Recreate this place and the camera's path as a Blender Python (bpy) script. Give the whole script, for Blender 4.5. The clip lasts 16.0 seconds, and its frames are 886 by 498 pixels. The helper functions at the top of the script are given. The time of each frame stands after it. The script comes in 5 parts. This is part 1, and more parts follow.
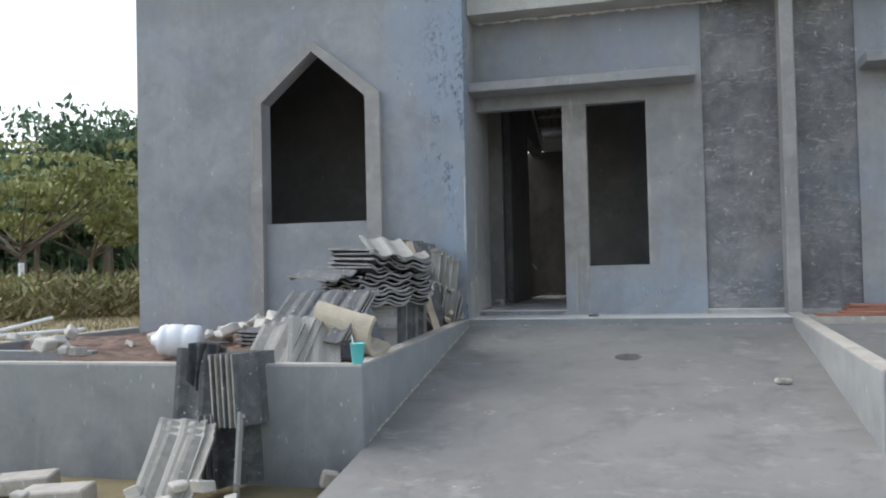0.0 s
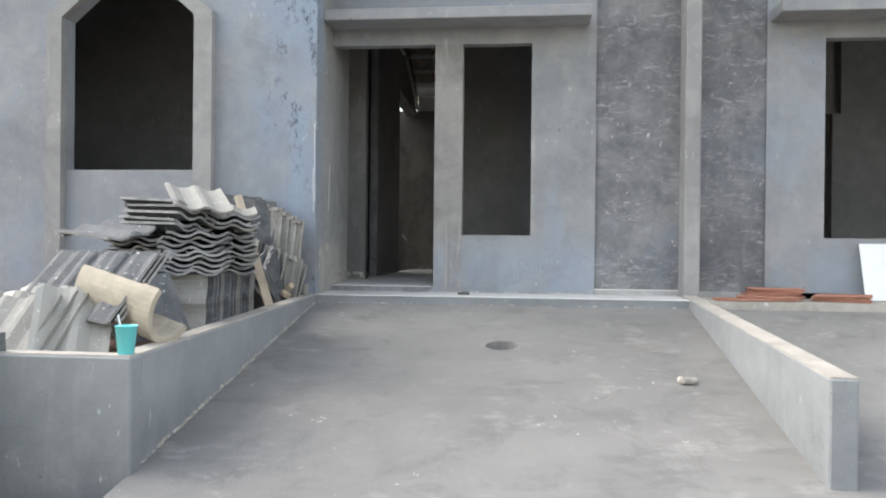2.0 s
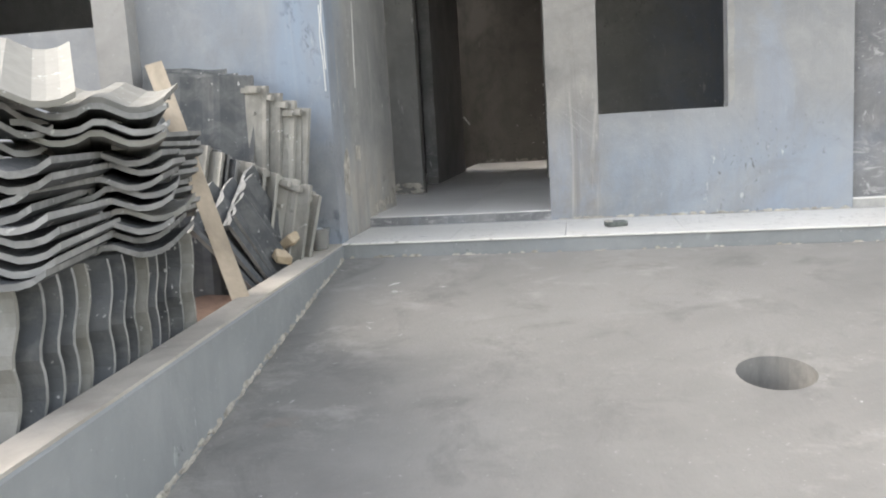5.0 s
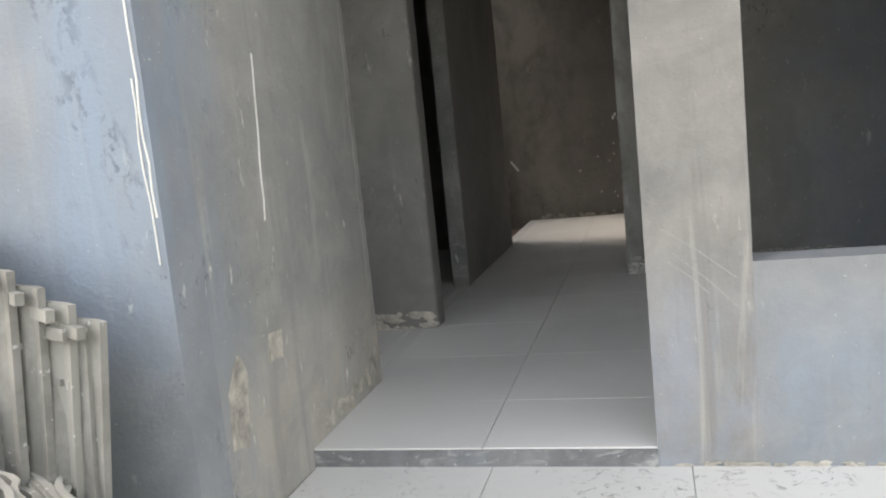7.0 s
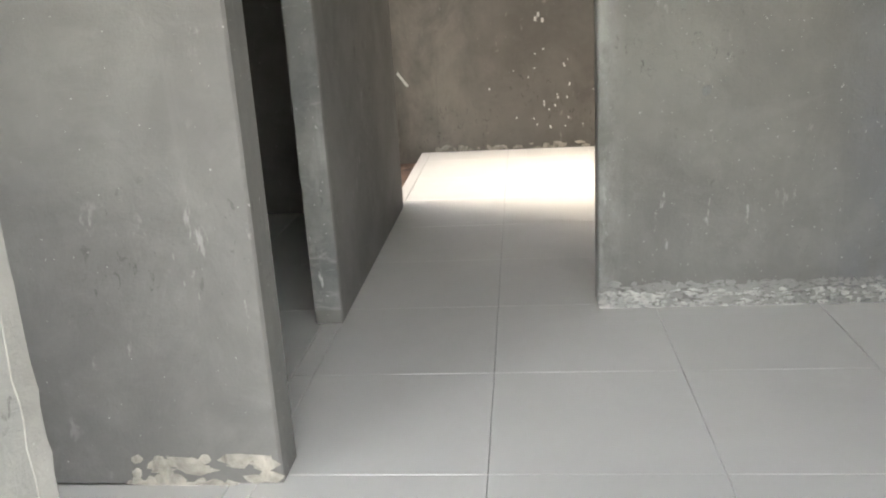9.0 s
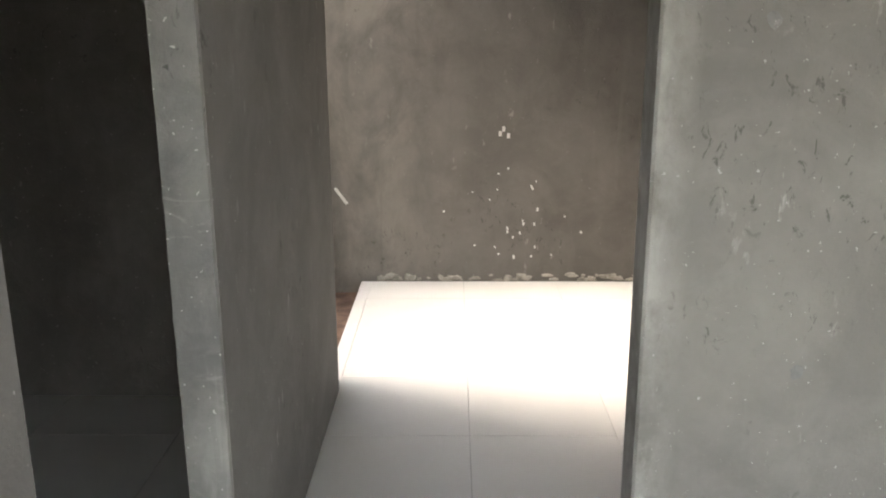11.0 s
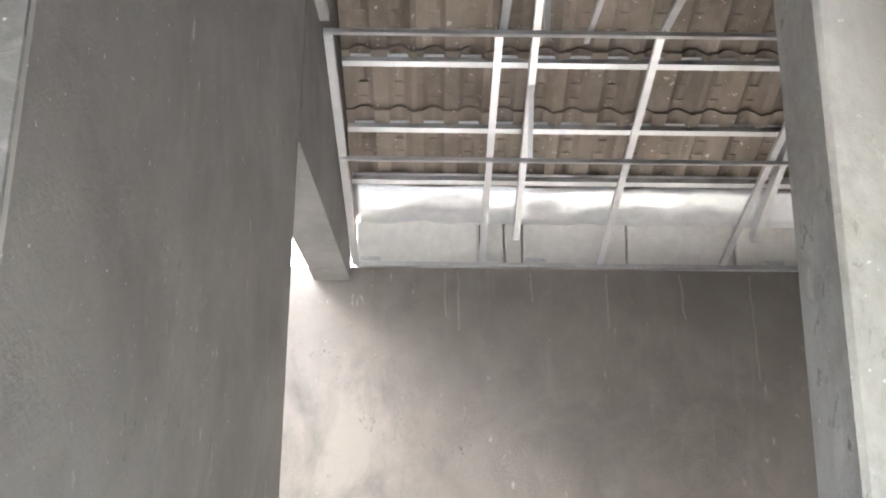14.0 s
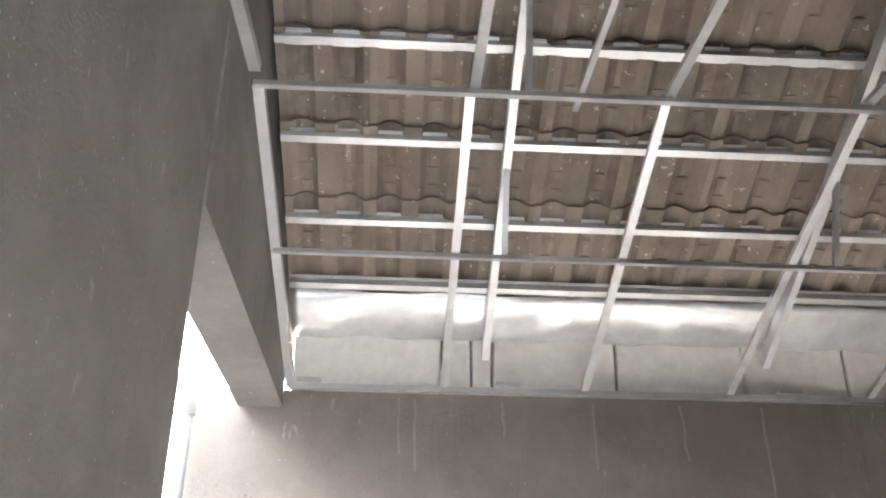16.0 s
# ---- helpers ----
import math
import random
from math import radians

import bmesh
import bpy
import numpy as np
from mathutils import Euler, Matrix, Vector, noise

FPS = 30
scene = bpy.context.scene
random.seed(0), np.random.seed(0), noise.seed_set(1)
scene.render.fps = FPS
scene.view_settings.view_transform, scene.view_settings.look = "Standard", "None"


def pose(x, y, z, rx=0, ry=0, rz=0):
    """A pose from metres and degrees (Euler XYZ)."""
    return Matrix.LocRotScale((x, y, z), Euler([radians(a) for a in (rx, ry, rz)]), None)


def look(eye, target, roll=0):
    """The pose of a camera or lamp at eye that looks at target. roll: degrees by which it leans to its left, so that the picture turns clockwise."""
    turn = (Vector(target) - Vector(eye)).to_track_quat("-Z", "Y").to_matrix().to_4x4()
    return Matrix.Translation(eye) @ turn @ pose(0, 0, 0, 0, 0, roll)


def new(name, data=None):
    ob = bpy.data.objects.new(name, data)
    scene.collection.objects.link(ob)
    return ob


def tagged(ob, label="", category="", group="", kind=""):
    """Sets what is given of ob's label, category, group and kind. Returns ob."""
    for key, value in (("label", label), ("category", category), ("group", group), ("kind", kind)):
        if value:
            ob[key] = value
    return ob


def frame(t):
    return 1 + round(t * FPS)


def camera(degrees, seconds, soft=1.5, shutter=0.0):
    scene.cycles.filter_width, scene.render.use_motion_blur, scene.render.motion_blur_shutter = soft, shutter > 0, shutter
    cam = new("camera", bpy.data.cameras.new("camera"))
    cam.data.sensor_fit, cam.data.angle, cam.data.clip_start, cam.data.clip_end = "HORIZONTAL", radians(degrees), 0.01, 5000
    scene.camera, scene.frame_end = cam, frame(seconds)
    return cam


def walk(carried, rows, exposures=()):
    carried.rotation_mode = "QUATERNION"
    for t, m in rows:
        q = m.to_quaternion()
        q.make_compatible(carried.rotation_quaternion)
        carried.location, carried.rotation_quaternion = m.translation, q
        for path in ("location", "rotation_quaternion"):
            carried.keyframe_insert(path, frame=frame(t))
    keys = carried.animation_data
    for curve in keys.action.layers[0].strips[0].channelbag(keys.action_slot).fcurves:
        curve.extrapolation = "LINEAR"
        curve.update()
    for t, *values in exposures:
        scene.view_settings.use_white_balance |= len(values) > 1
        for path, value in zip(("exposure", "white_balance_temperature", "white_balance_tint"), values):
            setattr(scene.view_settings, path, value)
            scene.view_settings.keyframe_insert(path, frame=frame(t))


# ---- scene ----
cam = camera(55.5, 16.0, 2.0)
PATH = [
    (0, (0.951, -8.437, 0.405), (0.444, -6.503, 0.461), -1.3),
    (0.5, (0.968, -8.338, 0.409), (0.561, -6.381, 0.483), 0.0),
    (1, (0.932, -8.003, 0.365), (0.659, -6.024, 0.458), 1.4),
    (1.5, (0.917, -7.6, 0.349), (0.713, -5.613, 0.453), 1.1),
    (2, (0.891, -7.081, 0.345), (0.664, -5.094, 0.338), 0.6),
    (2.5, (0.796, -6.613, 0.303), (0.557, -4.633, 0.156), -0.1),
    (3, (0.648, -6.111, 0.27), (0.355, -4.146, 0.043), -1.4),
    (3.2, (0.576, -5.89, 0.301), (0.242, -3.93, 0.081), -1.9),
    (5.3, (0.158, -3.711, 0.471), (-0.181, -1.762, 0.18), -4.1),
    (5.5, (0.171, -3.499, 0.514), (-0.171, -1.541, 0.293), -4.6),
    (6, (0.138, -2.977, 0.644), (-0.289, -1.03, 0.481), -3.4),
    (6.5, (0.049, -2.519, 0.733), (-0.391, -0.577, 0.544), -3.7),
    (7, (0.023, -1.988, 0.79), (-0.463, -0.066, 0.524), -5.7),
    (7.5, (-0.041, -1.555, 0.808), (-0.575, 0.348, 0.503), -6.0),
    (8.0, (-0.129, -1.09, 0.905), (-0.513, 0.831, 0.499), -6.1),
    (8.2, (-0.169, -0.881, 0.91), (-0.509, 1.043, 0.481), -5.4),
    (10.3, (-0.49, 0.481, 1.237), (-0.529, 2.313, 0.437), -1.5),
    (10.5, (-0.488, 0.57, 1.266), (-0.533, 2.419, 0.505), -0.8),
    (11, (-0.484, 0.753, 1.343), (-0.509, 2.686, 0.831), -0.2),
    (11.5, (-0.53, 0.911, 1.385), (-0.469, 2.899, 1.172), -0.3),
    (12, (-0.552, 1.088, 1.395), (-0.492, 3.08, 1.562), 0.1),
    (12.5, (-0.554, 1.199, 1.536), (-0.527, 3.167, 1.892), 0.5),
    (13, (-0.501, 1.265, 1.528), (-0.512, 3.215, 1.973), 1.3),
    (13.5, (-0.507, 1.398, 1.535), (-0.52, 3.355, 1.951), 1.0),
    (14, (-0.521, 1.49, 1.519), (-0.513, 3.434, 1.99), 0.6),
    (14.5, (-0.54, 1.682, 1.536), (-0.441, 3.587, 2.138), 0.6),
    (15, (-0.501, 1.856, 1.541), (-0.356, 3.716, 2.262), 1.3),
    (15.5, (-0.53, 2.024, 1.573), (-0.376, 3.845, 2.385), 0.9),
    (16, (-0.497, 2.101, 1.581), (-0.404, 3.935, 2.374), 0.8),
]
EXPOSURES = [(0.0, 0.97, 6200, 9), (1.5, 1.0, 6300, 9), (2.0, 1.6, 6550, 10), (3.2, 1.72, 6700, 11), (5.5, 2.05, 7000, 11), (7.0, 2.15, 7150, 11), (7.5, 2.25, 7150, 11), (8.2, 3.15, 7450, 10), (10.3, 4.3, 7350, 10), (11.0, 4.1, 7350, 12), (12.0, 5.4, 6750, 12), (13.0, 5.85, 6550, 12), (16.0, 5.95, 6600, 13)]
walk(cam, [(t, look(eye, target, roll)) for t, eye, target, roll in PATH], EXPOSURES)
# ---------------------------------------------------------------- light
world = bpy.data.worlds.new("overcast_sky")
scene.world = world
world.use_nodes = True
wn = world.node_tree
sky = wn.nodes.new("ShaderNodeTexSky")
sky.sky_type = 'NISHITA'
sky.sun_disc = False
sky.sun_elevation = radians(45)
sky.sun_rotation = radians(-83)
sky.dust_density = 2.0
sky.air_density = 1.4
veil = wn.nodes.new("ShaderNodeHueSaturation")
veil.inputs["Saturation"].default_value = 0.45
wn.links.new(sky.outputs[0], veil.inputs["Color"])
wn.links.new(veil.outputs[0], wn.nodes["Background"].inputs[0])
wn.nodes["Background"].inputs[1].default_value = 0.15
sun_data = bpy.data.lights.new("sun", 'SUN')
sun_data.energy = 0.62
sun_data.angle = radians(35)
sun_data.color = (1.0, 0.96, 0.9)
sun = new("sun", sun_data)
sun.matrix_world = look((-7.0, 0.9, 7.0), (0, 0, 0))


# ---------------------------------------------------------------- materials
def nodes_of(name):
    m = bpy.data.materials.new(name)
    m.use_nodes = True
    return m, m.node_tree, m.node_tree.nodes["Principled BSDF"]


def noise_node(nt, co, scale, detail=4.0, rough=0.6, distort=0.0, stretch=None):
    n = nt.nodes.new("ShaderNodeTexNoise")
    n.inputs["Scale"].default_value = scale
    n.inputs["Detail"].default_value = detail
    n.inputs["Roughness"].default_value = rough
    n.inputs["Distortion"].default_value = distort
    if stretch:
        mp = nt.nodes.new("ShaderNodeMapping")
        mp.inputs["Scale"].default_value = stretch
        nt.links.new(co, mp.inputs["Vector"])
        co = mp.outputs["Vector"]
    nt.links.new(co, n.inputs["Vector"])
    return n.outputs["Fac"]


def ramp(nt, fac, lo, hi, a=0.0, b=1.0):
    r = nt.nodes.new("ShaderNodeMapRange")
    r.inputs["From Min"].default_value, r.inputs["From Max"].default_value = lo, hi
    r.inputs["To Min"].default_value, r.inputs["To Max"].default_value = a, b
    nt.links.new(fac, r.inputs["Value"])
    return r.outputs["Result"]


def mix(nt, fac, a, b):
    n = nt.nodes.new("ShaderNodeMix")
    n.data_type = 'RGBA'
    for s, v in ((n.inputs["Factor"], fac), (n.inputs["A"], a), (n.inputs["B"], b)):
        if isinstance(v, tuple):
            s.default_value = (*v, 1)
        elif isinstance(v, float):
            s.default_value = v
        else:
            nt.links.new(v, s)
    return n.outputs["Result"]


def times(nt, a, b, op='MULTIPLY'):
    n = nt.nodes.new("ShaderNodeMath")
    n.operation = op
    for s, v in zip(n.inputs, (a, b)):
        if isinstance(v, float):
            s.default_value = v
        else:
            nt.links.new(v, s)
    return n.outputs[0]


def bump(nt, bsdf, height, strength, distance=0.01):
    b = nt.nodes.new("ShaderNodeBump")
    b.inputs["Strength"].default_value = strength
    b.inputs["Distance"].default_value = distance
    nt.links.new(height, b.inputs["Height"])
    nt.links.new(b.outputs[0], bsdf.inputs["Normal"])


def obj_co(nt):
    return nt.nodes.new("ShaderNodeTexCoord").outputs["Object"]


def band(nt, co, axis, lo, hi):
    """Rises from 0 to 1 between two places along an axis."""
    sep = nt.nodes.new("ShaderNodeSeparateXYZ")
    nt.links.new(co, sep.inputs[0])
    return ramp(nt, sep.outputs[axis], lo, hi)


def cement(name, base, dark, pale, blue=None, blue_lo=0.56, rough=0.85, streak=0.5, scratch=0.5, patch=1.1, zones=(), comb=0.0, mould=None):
    """Raw cement plaster: trowel clouds, lime scratches, streaks and stains; zones tint areas along an axis, some of
    them damp or limy.
    """
    m, nt, b = nodes_of(name)
    co = obj_co(nt)
    clouds = noise_node(nt, co, patch, 6, 0.62, 0.6)
    col = mix(nt, ramp(nt, clouds, 0.34, 0.68), dark, base)
    swirl = noise_node(nt, co, 2.4, 5, 0.6, 0.9)
    col = mix(nt, ramp(nt, swirl, 0.46, 0.74, 0.0, 0.42), col, pale)
    fine = noise_node(nt, co, 7.5, 8, 0.7, 0.5)
    col = mix(nt, ramp(nt, fine, 0.46, 0.78, 0.0, 0.4), col, pale)
    if blue:
        bl = noise_node(nt, co, 1.3, 6, 0.62, 0.9, (1.2, 1.2, 0.8))
        col = mix(nt, ramp(nt, bl, blue_lo, blue_lo + 0.2, 0.0, 0.6), col, blue)
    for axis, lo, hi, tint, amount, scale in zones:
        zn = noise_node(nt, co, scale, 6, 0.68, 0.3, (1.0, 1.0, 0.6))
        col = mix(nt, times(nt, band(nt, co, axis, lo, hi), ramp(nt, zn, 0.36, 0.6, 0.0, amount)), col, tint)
    st = noise_node(nt, co, 6.0, 5, 0.65, 0.5, (2.4, 2.4, 0.22))
    col = mix(nt, ramp(nt, st, 0.58, 0.72, 0.0, streak * 0.4), col, pale)
    rn = noise_node(nt, co, 5.0, 5, 0.65, 0.4, (2.6, 2.6, 0.2))
    col = mix(nt, ramp(nt, rn, 0.55, 0.7, 0.0, min(0.7, streak * 0.4)), col, dark)
    dk = noise_node(nt, co, 3.1, 7, 0.7, 0.8)
    col = mix(nt, ramp(nt, dk, 0.54, 0.72, 0.0, 0.5), col, dark)
    speck = times(nt, ramp(nt, noise_node(nt, co, 42.0, 5, 0.7, 0.8, (1.0, 1.0, 0.6)), 0.6, 0.66), ramp(nt, noise_node(nt, co, 1.9, 4, 0.55), 0.54, 0.64, 0.0, 0.7))
    col = mix(nt, speck, col, tuple(c * 0.45 for c in dark))
    if mould:
        axis, lo, hi = mould
        mg = times(nt, band(nt, co, axis, lo, hi), ramp(nt, noise_node(nt, co, 3.2, 4, 0.6, 0.4, (1.0, 1.0, 0.5)), 0.44, 0.54))
        ms = ramp(nt, noise_node(nt, co, 30.0, 5, 0.7, 0.5, (1.0, 1.0, 0.6)), 0.52, 0.6, 0.0, 0.8)
        col = mix(nt, times(nt, mg, ms), col, (0.07, 0.08, 0.1))
    if comb:
        cb = noise_node(nt, co, 15.0, 5, 0.65, 1.4, (0.55, 0.55, 1.7))
        cg_ = noise_node(nt, co, 2.4, 3, 0.5, 0.0, (0.5, 0.5, 1.6))
        col = mix(nt, times(nt, ramp(nt, cb, 0.54, 0.66), ramp(nt, cg_, 0.42, 0.56, 0.0, comb)), col, pale)
    sc = noise_node(nt, co, 26.0, 4, 0.6, 0.2, (1.0, 1.0, 0.4))
    gate = noise_node(nt, co, 2.1, 3, 0.5)
    marks = times(nt, ramp(nt, sc, 0.64, 0.7), ramp(nt, gate, 0.48, 0.6))
    col = mix(nt, times(nt, marks, scratch), col, tuple(min(0.75, c * 1.6) for c in pale))
    dots = ramp(nt, noise_node(nt, co, 95.0, 2, 0.5), 0.72, 0.75, 0.0, scratch)
    col = mix(nt, dots, col, (0.6, 0.59, 0.57))
    nt.links.new(col, b.inputs["Base Color"])
    nt.links.new(ramp(nt, fine, 0.3, 0.7, rough - 0.08, rough + 0.1), b.inputs["Roughness"])
    grain = noise_node(nt, co, 110.0, 4, 0.7)
    h = times(nt, times(nt, times(nt, fine, 0.55), times(nt, swirl, 0.6), 'ADD'), times(nt, grain, 0.22), 'ADD')
    bump(nt, b, h, 0.6, 0.012)
    return m


def plain(name, col, rough=0.7, metal=0.0, vary=0.25, scale=9.0, bumps=0.2, island=0.0):
    m, nt, b = nodes_of(name)
    co = obj_co(nt)
    n = noise_node(nt, co, scale, 5, 0.65, 0.5)
    lo = tuple(c * (1 - vary) for c in col)
    hi = tuple(min(1.0, c * (1 + vary)) for c in col)
    c = mix(nt, ramp(nt, n, 0.3, 0.7), lo, hi)
    if island:
        info = nt.nodes.new("ShaderNodeObjectInfo")
        c2 = mix(nt, ramp(nt, info.outputs["Random"], 0.0, 1.0, 0.0, island), c, tuple(min(1.0, v * 1.9) for v in col))
        c = c2
    nt.links.new(c, b.inputs["Base Color"])
    b.inputs["Roughness"].default_value = rough
    b.inputs["Metallic"].default_value = metal
    if bumps:
        bump(nt, b, noise_node(nt, co, scale * 6, 5, 0.7), bumps, 0.005)
    return m


def floor_tile(name, col, rough, dirt_lo, dirt):
    m, nt, b = nodes_of(name)
    co = nt.nodes.new("ShaderNodeNewGeometry").outputs["Position"]
    info = nt.nodes.new("ShaderNodeObjectInfo")
    c = mix(nt, ramp(nt, info.outputs["Random"], 0, 1), tuple(v * 0.95 for v in col), col)
    big = noise_node(nt, co, 1.6, 5, 0.65, 0.6)
    c = mix(nt, ramp(nt, big, 0.35, 0.8, 0.0, 0.3), c, tuple(v * 0.72 for v in col))
    spots = noise_node(nt, co, 24.0, 5, 0.75, 1.5)
    gate = noise_node(nt, co, 4.0, 3, 0.5)
    d = times(nt, ramp(nt, spots, dirt_lo, dirt_lo + 0.07), ramp(nt, gate, 0.42, 0.58))
    c = mix(nt, times(nt, d, dirt), c, (0.16, 0.14, 0.12))
    nt.links.new(c, b.inputs["Base Color"])
    nt.links.new(ramp(nt, big, 0.3, 0.8, rough, rough + 0.3), b.inputs["Roughness"])
    bump(nt, b, noise_node(nt, co, 30.0, 3, 0.6), 0.05, 0.004)
    return m


def screed(name):
    """Smooth cement driveway with pale blotches, grit and a few rusty stains."""
    m, nt, b = nodes_of(name)
    co = obj_co(nt)
    c = mix(nt, ramp(nt, noise_node(nt, co, 0.7, 6, 0.62, 0.8), 0.36, 0.66), (0.18, 0.174, 0.164), (0.245, 0.236, 0.222))
    md = noise_node(nt, co, 2.6, 7, 0.72, 0.25)
    c = mix(nt, ramp(nt, md, 0.44, 0.7, 0.0, 0.5), c, (0.27, 0.258, 0.24))
    b3 = noise_node(nt, co, 3.4, 7, 0.72, 0.5)
    c = mix(nt, ramp(nt, b3, 0.52, 0.68, 0.0, 0.6), c, (0.13, 0.127, 0.12))
    bl = noise_node(nt, co, 4.6, 8, 0.74, 0.15, (0.8, 1.1, 1.0))
    gate2 = noise_node(nt, co, 0.9, 4, 0.6, 0.5)
    c = mix(nt, times(nt, ramp(nt, bl, 0.54, 0.66), ramp(nt, gate2, 0.38, 0.58, 0.1, 0.7)), c, (0.35, 0.333, 0.308))
    ru = noise_node(nt, co, 1.5, 5, 0.62, 0.3)
    c = mix(nt, ramp(nt, ru, 0.66, 0.76, 0.0, 0.45), c, (0.3, 0.215, 0.16))
    gr = noise_node(nt, co, 70.0, 3, 0.6)
    c = mix(nt, ramp(nt, gr, 0.68, 0.72, 0.0, 0.45), c, (0.42, 0.41, 0.39))
    sp = noise_node(nt, co, 17.0, 4, 0.62, 0.4)
    gate = noise_node(nt, co, 1.3, 3, 0.5)
    c = mix(nt, times(nt, ramp(nt, sp, 0.67, 0.7), ramp(nt, gate, 0.46, 0.6, 0.0, 0.85)), c, (0.52, 0.51, 0.48))
    nt.links.new(c, b.inputs["Base Color"])
    nt.links.new(ramp(nt, md, 0.35, 0.7, 0.62, 0.85), b.inputs["Roughness"])
    bump(nt, b, times(nt, noise_node(nt, co, 3.0, 6, 0.7), noise_node(nt, co, 60.0, 4, 0.7), 'ADD'), 0.3, 0.01)
    return m


def steel(name, col=(0.62, 0.63, 0.64), rough=0.38, metal=0.45):
    m, nt, b = nodes_of(name)
    co = obj_co(nt)
    n = noise_node(nt, co, 14.0, 4, 0.6, 0.2, (1.0, 1.0, 1.0))
    nt.links.new(mix(nt, ramp(nt, n, 0.3, 0.7), tuple(v * 0.8 for v in col), col), b.inputs["Base Color"])
    nt.links.new(ramp(nt, n, 0.3, 0.7, rough, rough + 0.2), b.inputs["Roughness"])
    b.inputs["Metallic"].default_value = metal
    return m


def wave_paint(name, face, dust):
    """Concrete roof tile: cement face with pale dust and drips of mortar."""
    m, nt, b = nodes_of(name)
    co = obj_co(nt)
    info = nt.nodes.new("ShaderNodeObjectInfo")
    off = nt.nodes.new("ShaderNodeVectorMath")
    nt.links.new(co, off.inputs[0])
    nt.links.new(info.outputs["Random"], off.inputs[1])
    c = mix(nt, ramp(nt, info.outputs["Random"], 0, 1), tuple(v * 0.7 for v in face), tuple(v * 1.25 for v in face))
    n = noise_node(nt, off.outputs[0], 11.0, 5, 0.65, 0.6)
    c = mix(nt, ramp(nt, n, 0.42, 0.75, 0.0, 0.7), c, dust)
    s = noise_node(nt, off.outputs[0], 34.0, 3, 0.6)
    c = mix(nt, ramp(nt, s, 0.66, 0.7, 0.0, 0.8), c, (0.55, 0.54, 0.52))
    nt.links.new(c, b.inputs["Base Color"])
    b.inputs["Roughness"].default_value = 0.8
    bump(nt, b, noise_node(nt, co, 120.0, 4, 0.7), 0.3, 0.004)
    return m


BLUE = (0.265, 0.33, 0.415)
M_FACADE = cement("facade_plaster", (0.33, 0.34, 0.355), (0.22, 0.23, 0.245), (0.42, 0.42, 0.415), (0.28, 0.325, 0.41), 0.5, zones=((0, -1.75, -1.0, BLUE, 0.8, 1.6), (2, 3.05, 3.2, (0.25, 0.255, 0.26), 0.8, 0.7)), mould=(0, -1.35, -1.1))
M_PANEL = cement("door_wall_plaster", (0.315, 0.315, 0.315), (0.22, 0.222, 0.225), (0.43, 0.42, 0.4), (0.29, 0.335, 0.41), 0.55, streak=0.4, zones=((2, 0.5, 0.2, BLUE, 0.45, 2.6), (2, 2.2, 2.5, (0.26, 0.29, 0.345), 0.6, 1.5)))
M_ENTRY = cement("entrance_side_plaster", (0.35, 0.345, 0.33), (0.24, 0.24, 0.235), (0.48, 0.46, 0.42), None, streak=1.1, scratch=0.8, zones=((1, -0.22, -0.48, BLUE, 0.95, 2.0), (2, 0.42, 0.1, (0.48, 0.42, 0.34), 0.7, 6.0)), mould=(1, -0.3, -0.42))
M_PILLAR = cement("door_pillar_plaster", (0.31, 0.295, 0.272), (0.215, 0.205, 0.195), (0.46, 0.425, 0.385), None, streak=1.6, scratch=0.35, patch=2.4, zones=((2, 0.5, 0.2, (0.3, 0.34, 0.41), 0.7, 3.0),))
M_ROUGH = cement("rough_plaster", (0.19, 0.19, 0.193), (0.11, 0.112, 0.117), (0.42, 0.41, 0.4), (0.22, 0.25, 0.31), 0.56, streak=0.3, scratch=0.8, patch=2.0, comb=0.8)
M_TRIM = cement("arch_frame_plaster", (0.325, 0.318, 0.307), (0.24, 0.235, 0.23), (0.45, 0.44, 0.42), None, streak=0.8)
# same cement as outdoors; the rooms' dimness is partly put into this darker colour
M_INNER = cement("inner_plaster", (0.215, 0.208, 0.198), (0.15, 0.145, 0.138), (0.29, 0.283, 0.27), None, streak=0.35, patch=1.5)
M_LIVING = cement("living_wall_plaster", (0.235, 0.227, 0.212), (0.17, 0.164, 0.153), (0.31, 0.3, 0.283), None, streak=0.3, patch=1.6, zones=((0, -0.03, -0.1, (0.42, 0.415, 0.4), 0.8, 7.0), (0, 0.5, 0.9, (0.17, 0.2, 0.27), 0.6, 2.0)))
M_END = cement("scraped_plaster_end", (0.24, 0.24, 0.233), (0.15, 0.153, 0.153), (0.42, 0.41, 0.395), None, streak=1.7, scratch=1.0, patch=3.5, comb=0.5)
# paler towards the left end, darker towards the wall head
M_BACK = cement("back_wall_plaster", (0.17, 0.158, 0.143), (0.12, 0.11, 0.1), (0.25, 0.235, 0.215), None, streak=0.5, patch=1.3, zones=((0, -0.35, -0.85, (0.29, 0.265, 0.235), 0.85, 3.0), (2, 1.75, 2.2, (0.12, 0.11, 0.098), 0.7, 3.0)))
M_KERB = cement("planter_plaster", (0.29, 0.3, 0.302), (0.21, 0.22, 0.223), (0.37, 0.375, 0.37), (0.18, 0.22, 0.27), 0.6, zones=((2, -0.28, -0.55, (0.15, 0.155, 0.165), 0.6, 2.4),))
M_KERBTOP = cement("worn_cement_cap", (0.5, 0.46, 0.4), (0.33, 0.3, 0.26), (0.6, 0.56, 0.5), None, patch=3.0)
